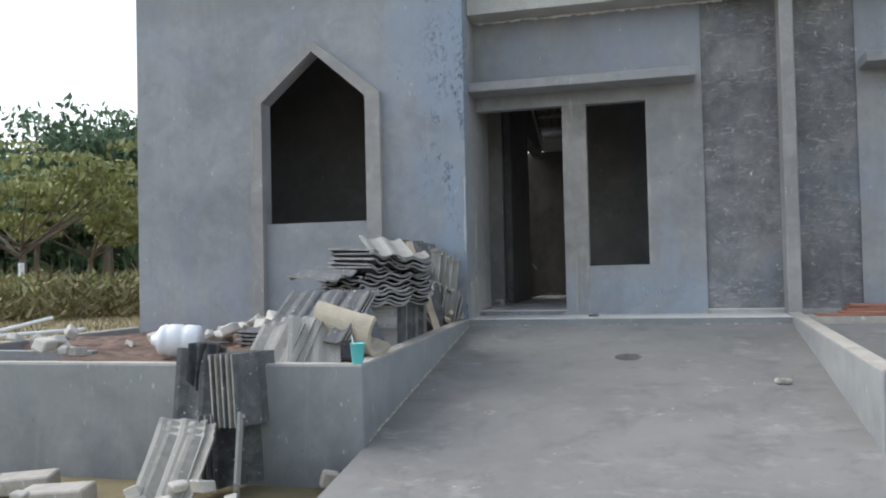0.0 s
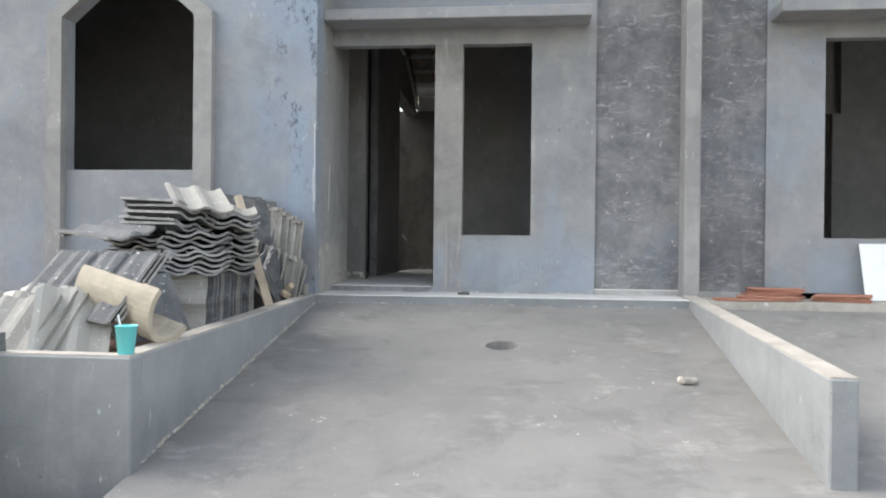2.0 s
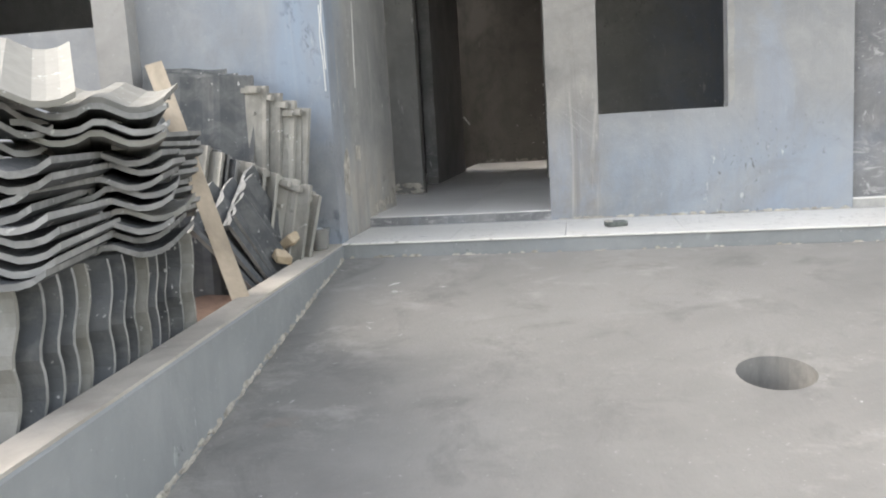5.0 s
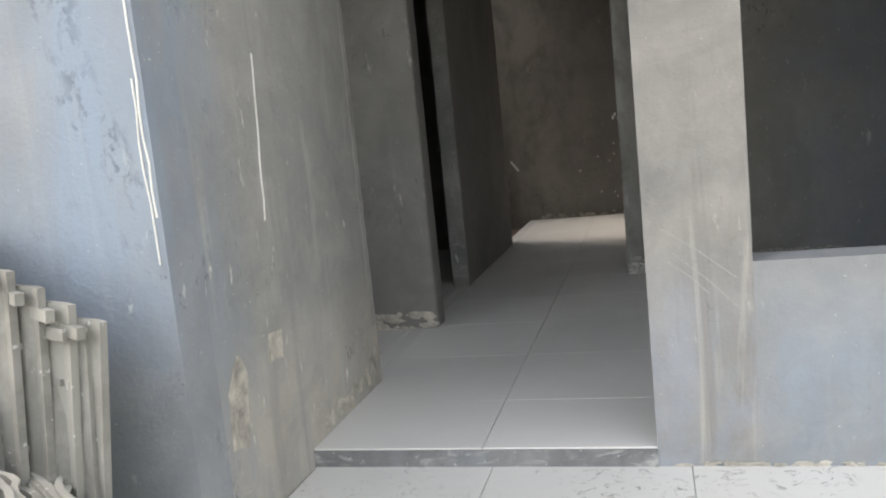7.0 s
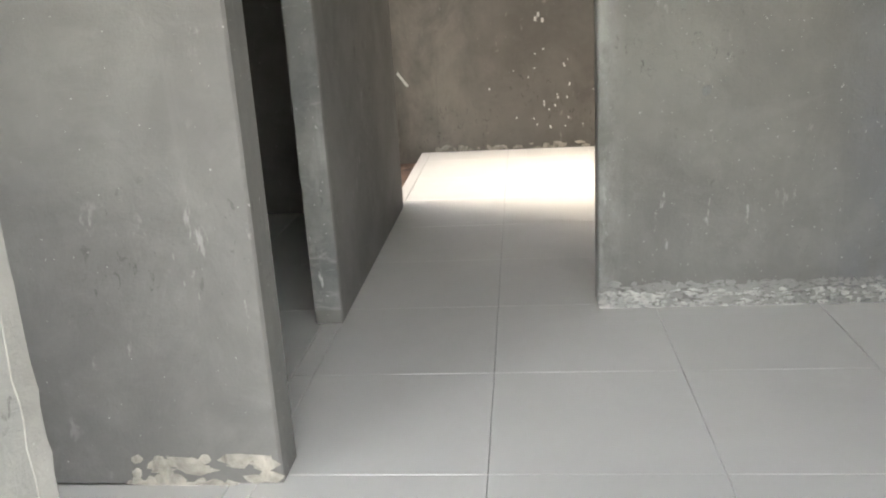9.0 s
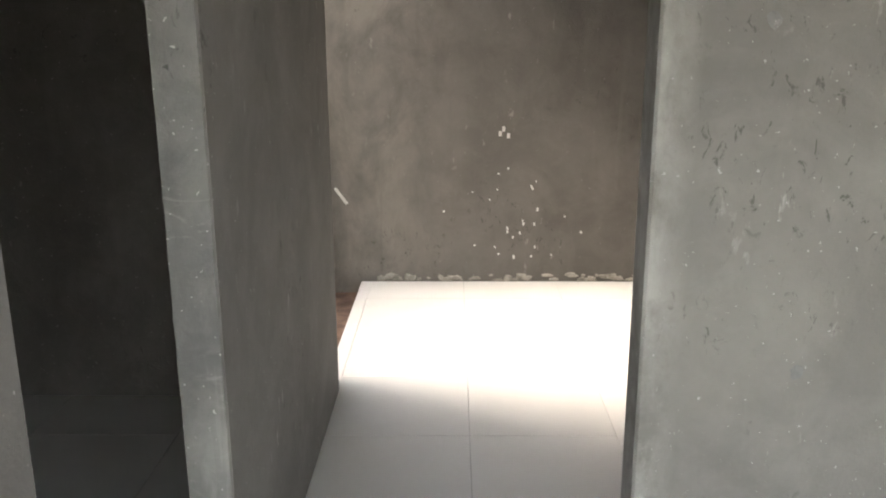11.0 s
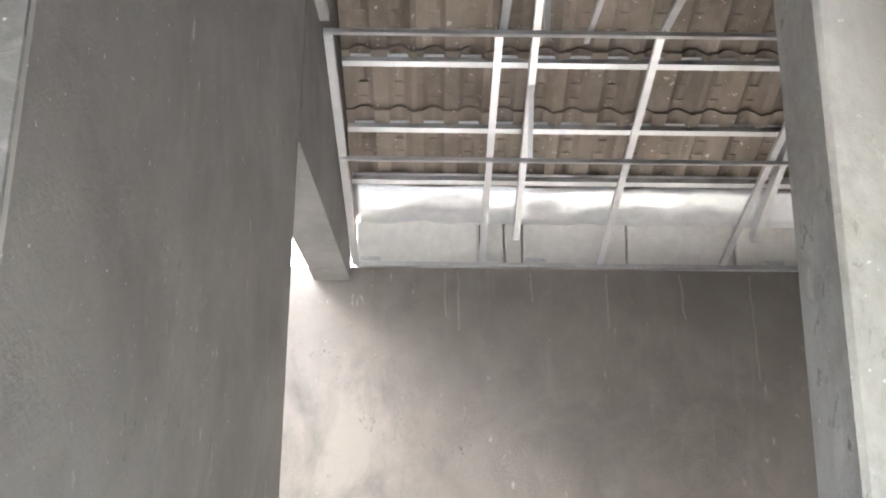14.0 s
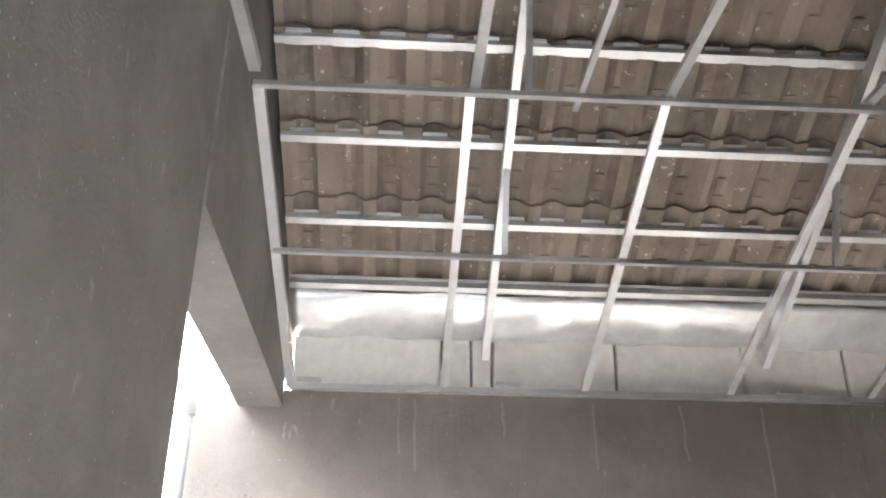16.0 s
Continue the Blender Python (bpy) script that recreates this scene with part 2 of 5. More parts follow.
M_SKIM = cement("mortar_skim", (0.36, 0.35, 0.33), (0.25, 0.243, 0.23), (0.46, 0.45, 0.43), None, patch=5.0)
M_CREAM = cement("cream_fascia", (0.52, 0.5, 0.46), (0.36, 0.35, 0.33), (0.6, 0.58, 0.54), None, streak=0.3)
M_SCREED = screed("driveway_screed")
M_TILE = floor_tile("floor_tile_glaze", (0.74, 0.72, 0.69), 0.34, 0.68, 0.3)
M_TERRACE = floor_tile("terrace_tile_glaze", (0.74, 0.72, 0.68), 0.3, 0.56, 0.75)
M_GROUT = plain("grout", (0.42, 0.41, 0.39), 0.9)
M_MORTAR = plain("mortar_crust", (0.42, 0.39, 0.34), 0.95, vary=0.5, scale=16.0, bumps=0.8)
M_MORTAR_DARK = plain("dark_mortar", (0.06, 0.055, 0.05), 0.95, vary=0.4, scale=20.0)
M_LIME = plain("lime_splash", (0.72, 0.71, 0.68), 0.8, vary=0.15)
M_DRIP = cement("lime_drip", (0.215, 0.2, 0.182), (0.17, 0.158, 0.143), (0.27, 0.255, 0.235), None, patch=6.0)
M_LIME_THIN = plain("thin_lime", (0.5, 0.49, 0.465), 0.9, vary=0.35, scale=30.0)
M_TILE_DARK = wave_paint("dark_roof_tile", (0.09, 0.095, 0.1), (0.2, 0.2, 0.193))
M_TILE_RIM = wave_paint("raw_roof_tile_edge", (0.24, 0.238, 0.23), (0.46, 0.45, 0.43))
M_TILE_GREY = wave_paint("grey_roof_tile", (0.27, 0.262, 0.236), (0.37, 0.355, 0.325))
M_TILE_UNDER = wave_paint("roof_tile_underside", (0.2, 0.168, 0.138), (0.27, 0.235, 0.2))
M_STEEL = steel("galvanised_steel", (0.62, 0.63, 0.645), 0.34, 0.75)
M_FOIL = steel("roof_foil", (0.74, 0.76, 0.78), 0.28, 0.8)
M_BLOCK = plain("aerated_block", (0.74, 0.73, 0.7), 0.95, vary=0.08, scale=20.0)
M_PVC = plain("grey_pvc", (0.2, 0.205, 0.2), 0.35, vary=0.15)
M_SOIL = plain("red_soil", (0.15, 0.095, 0.07), 0.95, vary=0.5, scale=8.0, bumps=0.9)
M_RUBBLE = plain("mortar_rubble", (0.42, 0.4, 0.36), 0.95, vary=0.3, scale=10.0, bumps=0.6, island=0.4)
M_WOOD = plain("raw_plank", (0.47, 0.39, 0.3), 0.85, vary=0.35, scale=5.0, bumps=0.4)
M_CLAY = plain("clay_tile", (0.36, 0.17, 0.115), 0.8, vary=0.2)
M_WHITE = plain("white_board", (0.78, 0.79, 0.79), 0.5, vary=0.04)
M_CYAN = plain("turquoise_plastic", (0.2, 0.82, 0.86), 0.4, vary=0.05, bumps=0.0)
M_JUG = plain("cloudy_plastic", (0.72, 0.74, 0.76), 0.35, vary=0.08, scale=14.0)
M_CLOTH = plain("dark_cloth", (0.045, 0.048, 0.052), 0.95, vary=0.35, scale=20.0, bumps=0.6)
M_RIDGE = plain("cream_ridge_cement", (0.45, 0.395, 0.31), 0.85, vary=0.22, scale=6.0, bumps=0.6)
M_SACK = plain("paper_sack", (0.46, 0.37, 0.26), 0.85, vary=0.25, scale=7.0, bumps=0.5)
M_PACK = plain("dark_card", (0.1, 0.11, 0.1), 0.6, vary=0.6, scale=30.0)
M_CLEAR, nt_, b_ = nodes_of("clear_cup_plastic")
b_.inputs["Base Color"].default_value = (0.8, 0.84, 0.84, 1)
b_.inputs["Roughness"].default_value = 0.15
b_.inputs["Transmission Weight"].default_value = 0.8
M_GRASS = plain("dry_grass_ground", (0.21, 0.17, 0.09), 0.95, vary=0.45, scale=1.2, bumps=0.6)
M_BLADE = plain("dry_grass_blades", (0.2, 0.17, 0.08), 0.9, vary=0.4, scale=0.8, bumps=0.0)
# green of the distant trees, paled so that the haze is in the colour
M_LEAF = plain("green_leaves", (0.11, 0.165, 0.09), 0.8, vary=0.5, scale=0.7, bumps=0.0)
M_LEAF2 = plain("yellow_green_leaves", (0.27, 0.28, 0.11), 0.8, vary=0.4, scale=0.8, bumps=0.0)
M_BARK = plain("bark", (0.16, 0.13, 0.1), 0.9, vary=0.3, scale=12.0)
M_STREET = plain("street_earth", (0.2, 0.17, 0.14), 0.95, vary=0.4, scale=2.0, bumps=0.7)


# ---------------------------------------------------------------- mesh helpers
def finish(name, bm, mat, parent=None, smooth=False):
    bmesh.ops.recalc_face_normals(bm, faces=bm.faces)
    me = bpy.data.meshes.new(name)
    bm.to_mesh(me)
    bm.free()
    me.materials.append(mat)
    if smooth:
        for p in me.polygons:
            p.use_smooth = True
    ob = new(name, me)
    if parent:
        ob.parent = parent
    return ob


def part(name, bm, mat, parent, label="", smooth=False):
    ob = finish(name, bm, mat, parent, smooth)
    return tagged(ob, label) if label else ob


def group_empty(name, m, label, category, group="", kind=""):
    ob = new(name)
    ob.empty_display_size = 0.1
    ob.matrix_basis = m
    return tagged(ob, label, category, group, kind)


def add_box(bm, x0, x1, y0, y1, z0, z1, bevel=0.0):
    vs = [bm.verts.new((x, y, z)) for x in (x0, x1) for y in (y0, y1) for z in (z0, z1)]
    fs = [bm.faces.new([vs[i] for i in f]) for f in ((0, 1, 3, 2), (4, 6, 7, 5), (0, 4, 5, 1), (2, 3, 7, 6), (0, 2, 6, 4), (1, 5, 7, 3))]
    if bevel:
        es = list({e for f in fs for e in f.edges})
        bmesh.ops.bevel(bm, geom=es, offset=bevel, segments=1, affect='EDGES')
    return bm


def box_bm(*a, **k):
    return add_box(bmesh.new(), *a, **k)


def add_prism(bm, pts, y0, y1):
    """A polygon in x and z, drawn out from y0 to y1."""
    a = [bm.verts.new((x, y0, z)) for x, z in pts]
    b = [bm.verts.new((x, y1, z)) for x, z in pts]
    bm.faces.new(a)
    bm.faces.new(b[::-1])
    for i in range(len(pts)):
        j = (i + 1) % len(pts)
        bm.faces.new((a[i], b[i], b[j], a[j]))
    return bm


def add_side_prism(bm, pts, x0, x1):
    """A polygon in y and z, drawn out from x0 to x1."""
    a = [bm.verts.new((x0, y, z)) for y, z in pts]
    b = [bm.verts.new((x1, y, z)) for y, z in pts]
    bm.faces.new(a)
    bm.faces.new(b[::-1])
    for i in range(len(pts)):
        j = (i + 1) % len(pts)
        bm.faces.new((a[i], b[i], b[j], a[j]))
    return bm


def add_bar(bm, p, q, w, h, up=(0, 0, 1)):
    """A straight bar of section w by h from p to q."""
    p, q = Vector(p), Vector(q)
    d = (q - p).normalized()
    s = d.cross(Vector(up)).normalized()
    u = s.cross(d)
    ring = [(-w / 2, -h / 2), (w / 2, -h / 2), (w / 2, h / 2), (-w / 2, h / 2)]
    a = [bm.verts.new(p + s * i + u * j) for i, j in ring]
    b = [bm.verts.new(q + s * i + u * j) for i, j in ring]
    bm.faces.new(a)
    bm.faces.new(b[::-1])
    for i in range(4):
        j = (i + 1) % 4
        bm.faces.new((a[i], b[i], b[j], a[j]))
    return bm


def add_channel(bm, p, q, w, h, t=0.004, up=(0, 0, 1)):
    """A cold-rolled channel: one folded section with a web below and two flanges."""
    p, q = Vector(p), Vector(q)
    d = (q - p).normalized()
    s = d.cross(Vector(up)).normalized()
    u = s.cross(d)
    a, b = w / 2, h / 2
    ring = [(-a, -b), (a, -b), (a, b), (a - t, b), (a - t, -b + t), (-a + t, -b + t), (-a + t, b), (-a, b)]
    va = [bm.verts.new(p + s * i + u * j) for i, j in ring]
    vb = [bm.verts.new(q + s * i + u * j) for i, j in ring]
    for i in range(8):
        k = (i + 1) % 8
        bm.faces.new((va[i], vb[i], vb[k], va[k]))
    for v in (va, vb):
        bm.faces.new((v[0], v[1], v[4], v[5]))
        bm.faces.new((v[1], v[2], v[3], v[4]))
        bm.faces.new((v[0], v[5], v[6], v[7]))
    return bm


def add_hat(bm, p, q, w, h, lip, t=0.003, up=(0, 0, 1)):
    """A cold-rolled hat section: flat crown below, two legs and outward lips above."""
    p, q = Vector(p), Vector(q)
    d = (q - p).normalized()
    s = d.cross(Vector(up)).normalized()
    u = s.cross(d)
    a, b = w / 2, h / 2
    ring = [(-a - lip, b), (-a - lip, b - t), (-a, b - t), (-a + t, -b), (a - t, -b), (a, b - t), (a + lip, b - t), (a + lip, b), (a - t, b), (a - 2 * t, -b + t), (-a + 2 * t, -b + t), (-a + t, b)]
    va = [bm.verts.new(p + s * i + u * j) for i, j in ring]
    vb = [bm.verts.new(q + s * i + u * j) for i, j in ring]
    for i in range(12):
        k = (i + 1) % 12
        bm.faces.new((va[i], vb[i], vb[k], va[k]))
    for v in (va, vb):
        for c in ((0, 1, 2, 11), (2, 3, 10, 11), (3, 4, 9, 10), (4, 5, 8, 9), (5, 6, 7, 8)):
            bm.faces.new([v[i] for i in c])
    return bm


def add_tube(bm, pts, radii, sides=10, cap=True):
    rings = []
    for i, (p, r) in enumerate(zip(pts, radii)):
        p = Vector(p)
        d = (Vector(pts[min(i + 1, len(pts) - 1)]) - Vector(pts[max(i - 1, 0)])).normalized()
        s = d.orthogonal().normalized()
        u = d.cross(s)
        rings.append([bm.verts.new(p + (s * math.cos(a) + u * math.sin(a)) * r) for a in [2 * math.pi * k / sides for k in range(sides)]])
    for a, b in zip(rings, rings[1:]):
        best = min(range(sides), key=lambda k: (a[0].co - b[k].co).length)
        for k in range(sides):
            bm.faces.new((a[k], a[(k + 1) % sides], b[(k + 1 + best) % sides], b[(k + best) % sides]))
    if cap:
        bm.faces.new(rings[0][::-1])
        bm.faces.new(rings[-1])
    return bm


def add_lump(bm, centre, size, rng, rough=0.25, sub=1):
    r = bmesh.ops.create_icosphere(bm, subdivisions=sub, radius=1.0)
    turn = Euler([rng.uniform(0, 6) for _ in range(3)]).to_matrix()
    for v in r["verts"]:
        k = 1 + rng.uniform(-rough, rough)
        c = turn @ Vector((v.co.x, v.co.y, v.co.z)) * k
        v.co = Vector((centre[0] + c.x * size[0], centre[1] + c.y * size[1], centre[2] + c.z * size[2]))
    return bm


def structure(name, bm, mat, label, category="structure"):
    return tagged(finish(name, bm, mat), label, category, kind="structure")


# ---------------------------------------------------------------- the plan
TERR = -0.045          # terrace level, the inner floor is 0
EDGE = -0.572         # front edge of the terrace
FRONT = -0.58         # face of the front block
BACK = 5.158          # face of the back wall


def ramp_z(y):
    if y > -4.8:
        return -0.11 - 0.155 * (EDGE - y)
    return -0.765 - 0.05 * min(1.0, (-4.8 - y) / 2.0)


# ground: one sheet that rises beside the house
bm = bmesh.new()
xs = [-400, -120, -60, -40, -30, -24, -20, -16, -13, -11, -9.5, -8, -7, -6.2, -5.6, -5.1, -4.75, -4.6, 9, 14, 30, 80, 400]
ys = [-400, -100, -40, -20, -12, -9, -7.5, -6.5, -5.6, -5, -4.4, -3.8, -3.2, -2.6, -2, -1.4, -0.8, 0.5, 2, 4, 7, 10, 14, 18, 24, 32, 45, 70, 120, 400]
grid = []
for x in xs:
    col = []
    for y in ys:
        k = min(1.0, max(0.0, (y + 4.4) / 3.4))
        side = min(1.0, max(0.0, (-4.6 - x) / 0.3))
        z = -0.85 + 0.68 * k * k * (3 - 2 * k) * side
        if y > 9:
            z = -0.17 + 0.02 * min(30.0, y - 9)
        z += 0.03 * noise.noise((x * 0.3, y * 0.3, 0)) * (1 if -60 < x and abs(y) < 60 else 0)
        col.append(bm.verts.new((x, y, z)))
    grid.append(col)
for a, b in zip(grid, grid[1:]):
    for i in range(len(ys) - 1):
        bm.faces.new((a[i], b[i], b[i + 1], a[i + 1]))
structure("ground", bm, M_GRASS, "dry brownish grass and bare earth around the houses", "ground")


# ---- the front block with its pointed window
AX0, AX1, SILL, SHO, APEX = -2.965, -1.85, 0.937, 2.165, 2.65
AXM = (AX0 + AX1) / 2
LEFT, RIGHT, TOPZ = -4.46, -0.87, 3.9
bm = bmesh.new()
add_prism(bm, [(LEFT, -1.0), (AX0, -1.0), (AX0, SHO), (AX0, TOPZ), (LEFT, TOPZ)], FRONT, FRONT + 0.12)
add_prism(bm, [(AX1, -1.0), (RIGHT, -1.0), (RIGHT, TOPZ), (AX1, TOPZ), (AX1, SHO)], FRONT, FRONT + 0.12)
add_prism(bm, [(AX0, -1.0), (AX1, -1.0), (AX1, SILL), (AX0, SILL)], FRONT, FRONT + 0.12)
add_prism(bm, [(AX0, SHO), (AXM, APEX), (AX1, SHO), (AX1, TOPZ), (AX0, TOPZ)], FRONT, FRONT + 0.12)
structure("wall_front_block", bm, M_FACADE, "grey-blue cement plaster front wall with a pointed window opening", "wall")
bm = bmesh.new()
add_box(bm, LEFT, LEFT + 0.12, FRONT + 0.12, 3.85, -1.0, TOPZ)
structure("wall_side_outer", bm, M_FACADE, "raw cement plaster side wall of the house", "wall")
bm = bmesh.new()
add_side_prism(bm, [(FRONT + 0.12, -0.5), (0.6, -0.5), (0.6, TOPZ), (FRONT + 0.12, TOPZ)], -1.0, -0.885)
structure("wall_entry_side", bm, M_ENTRY, "stained cement plaster side wall of the recessed entrance with drips", "wall")
# pointed surround with pilasters to the foot of the wall
OUT = 0.15
bm2 = bmesh.new()
add_prism(bm2, [(AX0 - OUT + 0.02, -0.2), (AX0, -0.2), (AX0, SHO), (AX0 - OUT + 0.02, SHO + 0.03)], FRONT - 0.085, FRONT - 0.002)
add_prism(bm2, [(AX1, -0.2), (AX1 + OUT, -0.2), (AX1 + OUT, SHO + 0.03), (AX1, SHO)], FRONT - 0.085, FRONT - 0.002)
add_prism(bm2, [(AX0 - OUT + 0.02, SHO + 0.03), (AX0, SHO), (AXM, APEX), (AXM, APEX + 0.115)], FRONT - 0.085, FRONT - 0.002)
add_prism(bm2, [(AX1 + OUT, SHO + 0.03), (AXM, APEX + 0.115), (AXM, APEX), (AX1, SHO)], FRONT - 0.085, FRONT - 0.002)
structure("window_1", bm2, M_TRIM, "pointed cement window surround with pilasters, no glass", "window")

# ---- door wall, recessed
DW = 0.885
PANEL_R = 1.347
VX0, VX1, VZ0, VZ1 = 0.237, 0.815, 0.44, 2.046
HEAD = 2.05
bm = bmesh.new()
add_box(bm, VX0, VX1, 0.0, 0.115, TERR - 0.02, VZ0)
add_box(bm, VX1, PANEL_R, 0.0, 0.115, TERR - 0.02, HEAD)
add_box(bm, -DW, PANEL_R, 0.0, 0.115, HEAD, 3.601)
structure("wall_door", bm, M_PANEL, "cement plaster wall with a doorless opening and tall window", "wall")
bm = box_bm(0.0, VX0, 0.0, 0.115, TERR - 0.02, HEAD)
structure("wall_door_pillar", bm, M_PILLAR, "cement pillar between doorway and window with brownish runs", "wall")
bm = box_bm(PANEL_R, 2.03, 0.025, 0.115, TERR - 0.3, 3.601)
structure("wall_rough_strip", bm, M_ROUGH, "darker rough cement plaster beside the smooth panel", "wall")
bm = bmesh.new()
add_box(bm, -DW + 0.002, 1.285, -0.33, -0.002, 2.185, 2.275, 0.006)
canopy = tagged(finish("canopy", bm, M_PANEL), "thin cement canopy slab over the doorway and window", "canopy", "canopies over the entrances")
bm = box_bm(-0.883, 2.03, -0.3, -0.002, 2.965, 3.35)
structure("fascia", bm, M_CREAM, "cream cement fascia beam under the roof edge", "fascia")
bm = bmesh.new()
rng = random.Random(4)
for i in range(60):
    x = -0.86 + i * 0.048
    add_lump(bm, (x, -0.006, 2.965 - rng.uniform(0, 0.014)), (0.035, 0.012, rng.uniform(0.006, 0.02)), rng)
structure("trim_mortar_edge", bm, M_LIME, "ragged mortar edge where wall meets the fascia", "trim")

# fin between the two houses
bm = box_bm(2.03, 2.15, -0.26, 0.115, -0.8, TOPZ, bevel=0.008)
structure("wall_fin", bm, M_TRIM, "narrow cement fin wall between two neighbouring entrances", "wall")

# ---- neighbour's front
NX0, NX1 = 3.165, 3.7
bm = bmesh.new()
add_box(bm, 2.15, 2.71, 0.025, 0.115, -0.3, 3.401)
structure("wall_neighbour_rough", bm, M_ROUGH, "rough dark cement plaster of the neighbouring house", "wall")
bm = bmesh.new()
add_box(bm, 2.71, NX0, 0.0, 0.115, -0.3, HEAD)
add_box(bm, NX0, NX1, 0.0, 0.115, -0.3, VZ0)
add_box(bm, NX1, 3.94, 0.0, 0.115, -0.3, HEAD)
add_box(bm, 2.71, 4.85, 0.0, 0.115, HEAD, 3.401)
add_box(bm, 4.85, 7.0, -0.7, 0.115, -0.3, TOPZ)
structure("wall_neighbour", bm, M_PANEL, "cement plaster front of the neighbouring house with window opening", "wall")
bm = box_bm(2.735, 4.85, -0.33, -0.002, 2.185, 2.28, bevel=0.006)
tagged(finish("canopy", bm, M_PANEL), "thin cement canopy slab above the neighbouring window", "canopy", "canopies over the entrances")
bm = box_bm(2.152, 4.85, -0.3, -0.002, 2.965, 3.35)
structure("fascia_neighbour", bm, M_CREAM, "cream cement fascia of the neighbouring house", "fascia")
bm = bmesh.new()
add_box(bm, 2.15, 7.0, 3.0, 3.1, -0.3, 3.4)
add_box(bm, 3.88, 3.96, 2.0, 2.08, 0.0, 1.75)
add_box(bm, 3.96, 7.0, 2.0, 2.08, 0.0, 3.3)
add_box(bm, 3.0, 3.88, 2.0, 2.08, 1.75, 3.3)
structure("wall_neighbour_inner", bm, M_INNER, "dim inner cement walls of the neighbouring house", "wall")
bm = box_bm(2.15, 7.0, 0.0, 3.0, -0.3, -0.004)
structure("floor_neighbour", bm, M_GROUT, "bare floor of the neighbouring house", "floor")

# ---- terraces and driveways
bm = box_bm(-0.885, 2.03, EDGE + 0.008, 0.0, -0.4, TERR - 0.008)
structure("floor_terrace_base", bm, M_KERB, "cement base of the narrow entrance terrace", "terrace")
bm = box_bm(2.15, 4.85, EDGE + 0.008, 0.0, -0.4, TERR - 0.004)
structure("floor_terrace_neighbour", bm, M_KERBTOP, "cement terrace edge of the neighbouring house", "terrace")


def driveway(name, x0, x1, hole, label, edge=None):
    """A sloping screed, with a round pit let into it."""
    hx, hy, hr = hole
    rows_ = [EDGE, -0.9] + [hy + hr * 1.6, hy - hr * 1.6] + [-2.2, -2.8, -3.4, -4.0, -4.6, -5.2, -6.6, -9.0, -13.0, -20.0]
    cols = [x0, hx - hr * 1.6, hx + hr * 1.6, x1]
    b = bmesh.new()
    g = [[b.verts.new((edge(y) if c_ == 0 and edge else x, y, ramp_z(y))) for y in rows_] for c_, x in enumerate(cols)]
    for i in range(3):
        for j in range(len(rows_) - 1):
            if i == 1 and j == 2:
                continue
            b.faces.new((g[i][j], g[i + 1][j], g[i + 1][j + 1], g[i][j + 1]))
    n = 24
    sq = [g[1][2], g[2][2], g[2][3], g[1][3]]
    ring = [b.verts.new((hx + hr * math.cos(2 * math.pi * k / n), hy + hr * math.sin(2 * math.pi * k / n), ramp_z(hy + hr * math.sin(2 * math.pi * k / n)))) for k in range(n)]
    low = [b.verts.new((v.co.x, v.co.y, v.co.z - 0.1)) for v in ring]
    for k in range(n):
        b.faces.new((ring[k], ring[(k + 1) % n], low[(k + 1) % n], low[k]))
    b.faces.new(low)
    ang = [g[2][2], g[1][2], g[1][3], g[2][3]]
    for q in range(4):
        c = ang[q]
        for k in range(6):
            i0 = (q * 6 + k) % n
            b.faces.new((c, ring[i0], ring[(i0 + 1) % n]))
        b.faces.new((c, ring[(q * 6 + 6) % n], ang[(q + 1) % 4]))
    return structure(name, b, M_SCREED, label, "driveway")


driveway("pavement_driveway", -0.88, 2.03, (0.66, -1.7, 0.105), "sloping grey cement driveway with pale blotches and a drain hole", lambda y: -0.775 - 0.09 * max(0.0, y + 3.8) / 3.2)
driveway("pavement_neighbour", 2.03, 5.2, (3.25, -1.4, 0.105), "sloping cement driveway of the neighbouring house with a drain hole")
bm = box_bm(-30, 30, -30, -6.6, -1.0, -0.818)
structure("road", bm, M_STREET, "bare earth street in front of the driveways", "road")

# low wall between the driveways, planter walls
def low_wall(name, x0, x1, y0, y1, top0, top1, label):
    b = bmesh.new()
    add_side_prism(b, [(y0, -0.9), (y1, -0.9), (y1, top1), (y0, top0)], x0, x1)
    bmesh.ops.bevel(b, geom=list(b.edges), offset=0.008, segments=1, affect='EDGES')
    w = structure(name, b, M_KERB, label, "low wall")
    c = bmesh.new()
    add_side_prism(c, [(y0 + 0.006, top0 - 0.002), (y1, top1 - 0.002), (y1, top1 + 0.006), (y0 + 0.006, top0 + 0.006)], x0 + 0.005, x1 - 0.005)
    part("cap", c, M_KERBTOP, w, "worn pale cement cap")
    return w


low_wall("wall_low_divider", 2.02, 2.13, -3.66, -0.262, -0.155, -0.03, "low cement wall dividing two sloping driveways")
ws = low_wall("wall_low_planter_side", -0.1, 0.0, -3.698, FRONT - 0.002, -0.125, -0.05, "low cement planter wall along the driveway, worn top")
for o in (ws, *ws.children):
    for v in o.data.vertices:
        v.co.x += -0.77 - 0.09 * (v.co.y + 3.8) / 3.2
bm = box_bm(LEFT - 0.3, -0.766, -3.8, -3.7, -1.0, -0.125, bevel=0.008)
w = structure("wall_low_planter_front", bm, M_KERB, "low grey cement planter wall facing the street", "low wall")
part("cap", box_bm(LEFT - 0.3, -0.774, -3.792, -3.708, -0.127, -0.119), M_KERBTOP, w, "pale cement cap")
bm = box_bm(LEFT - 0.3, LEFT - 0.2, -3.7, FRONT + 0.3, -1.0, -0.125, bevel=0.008)
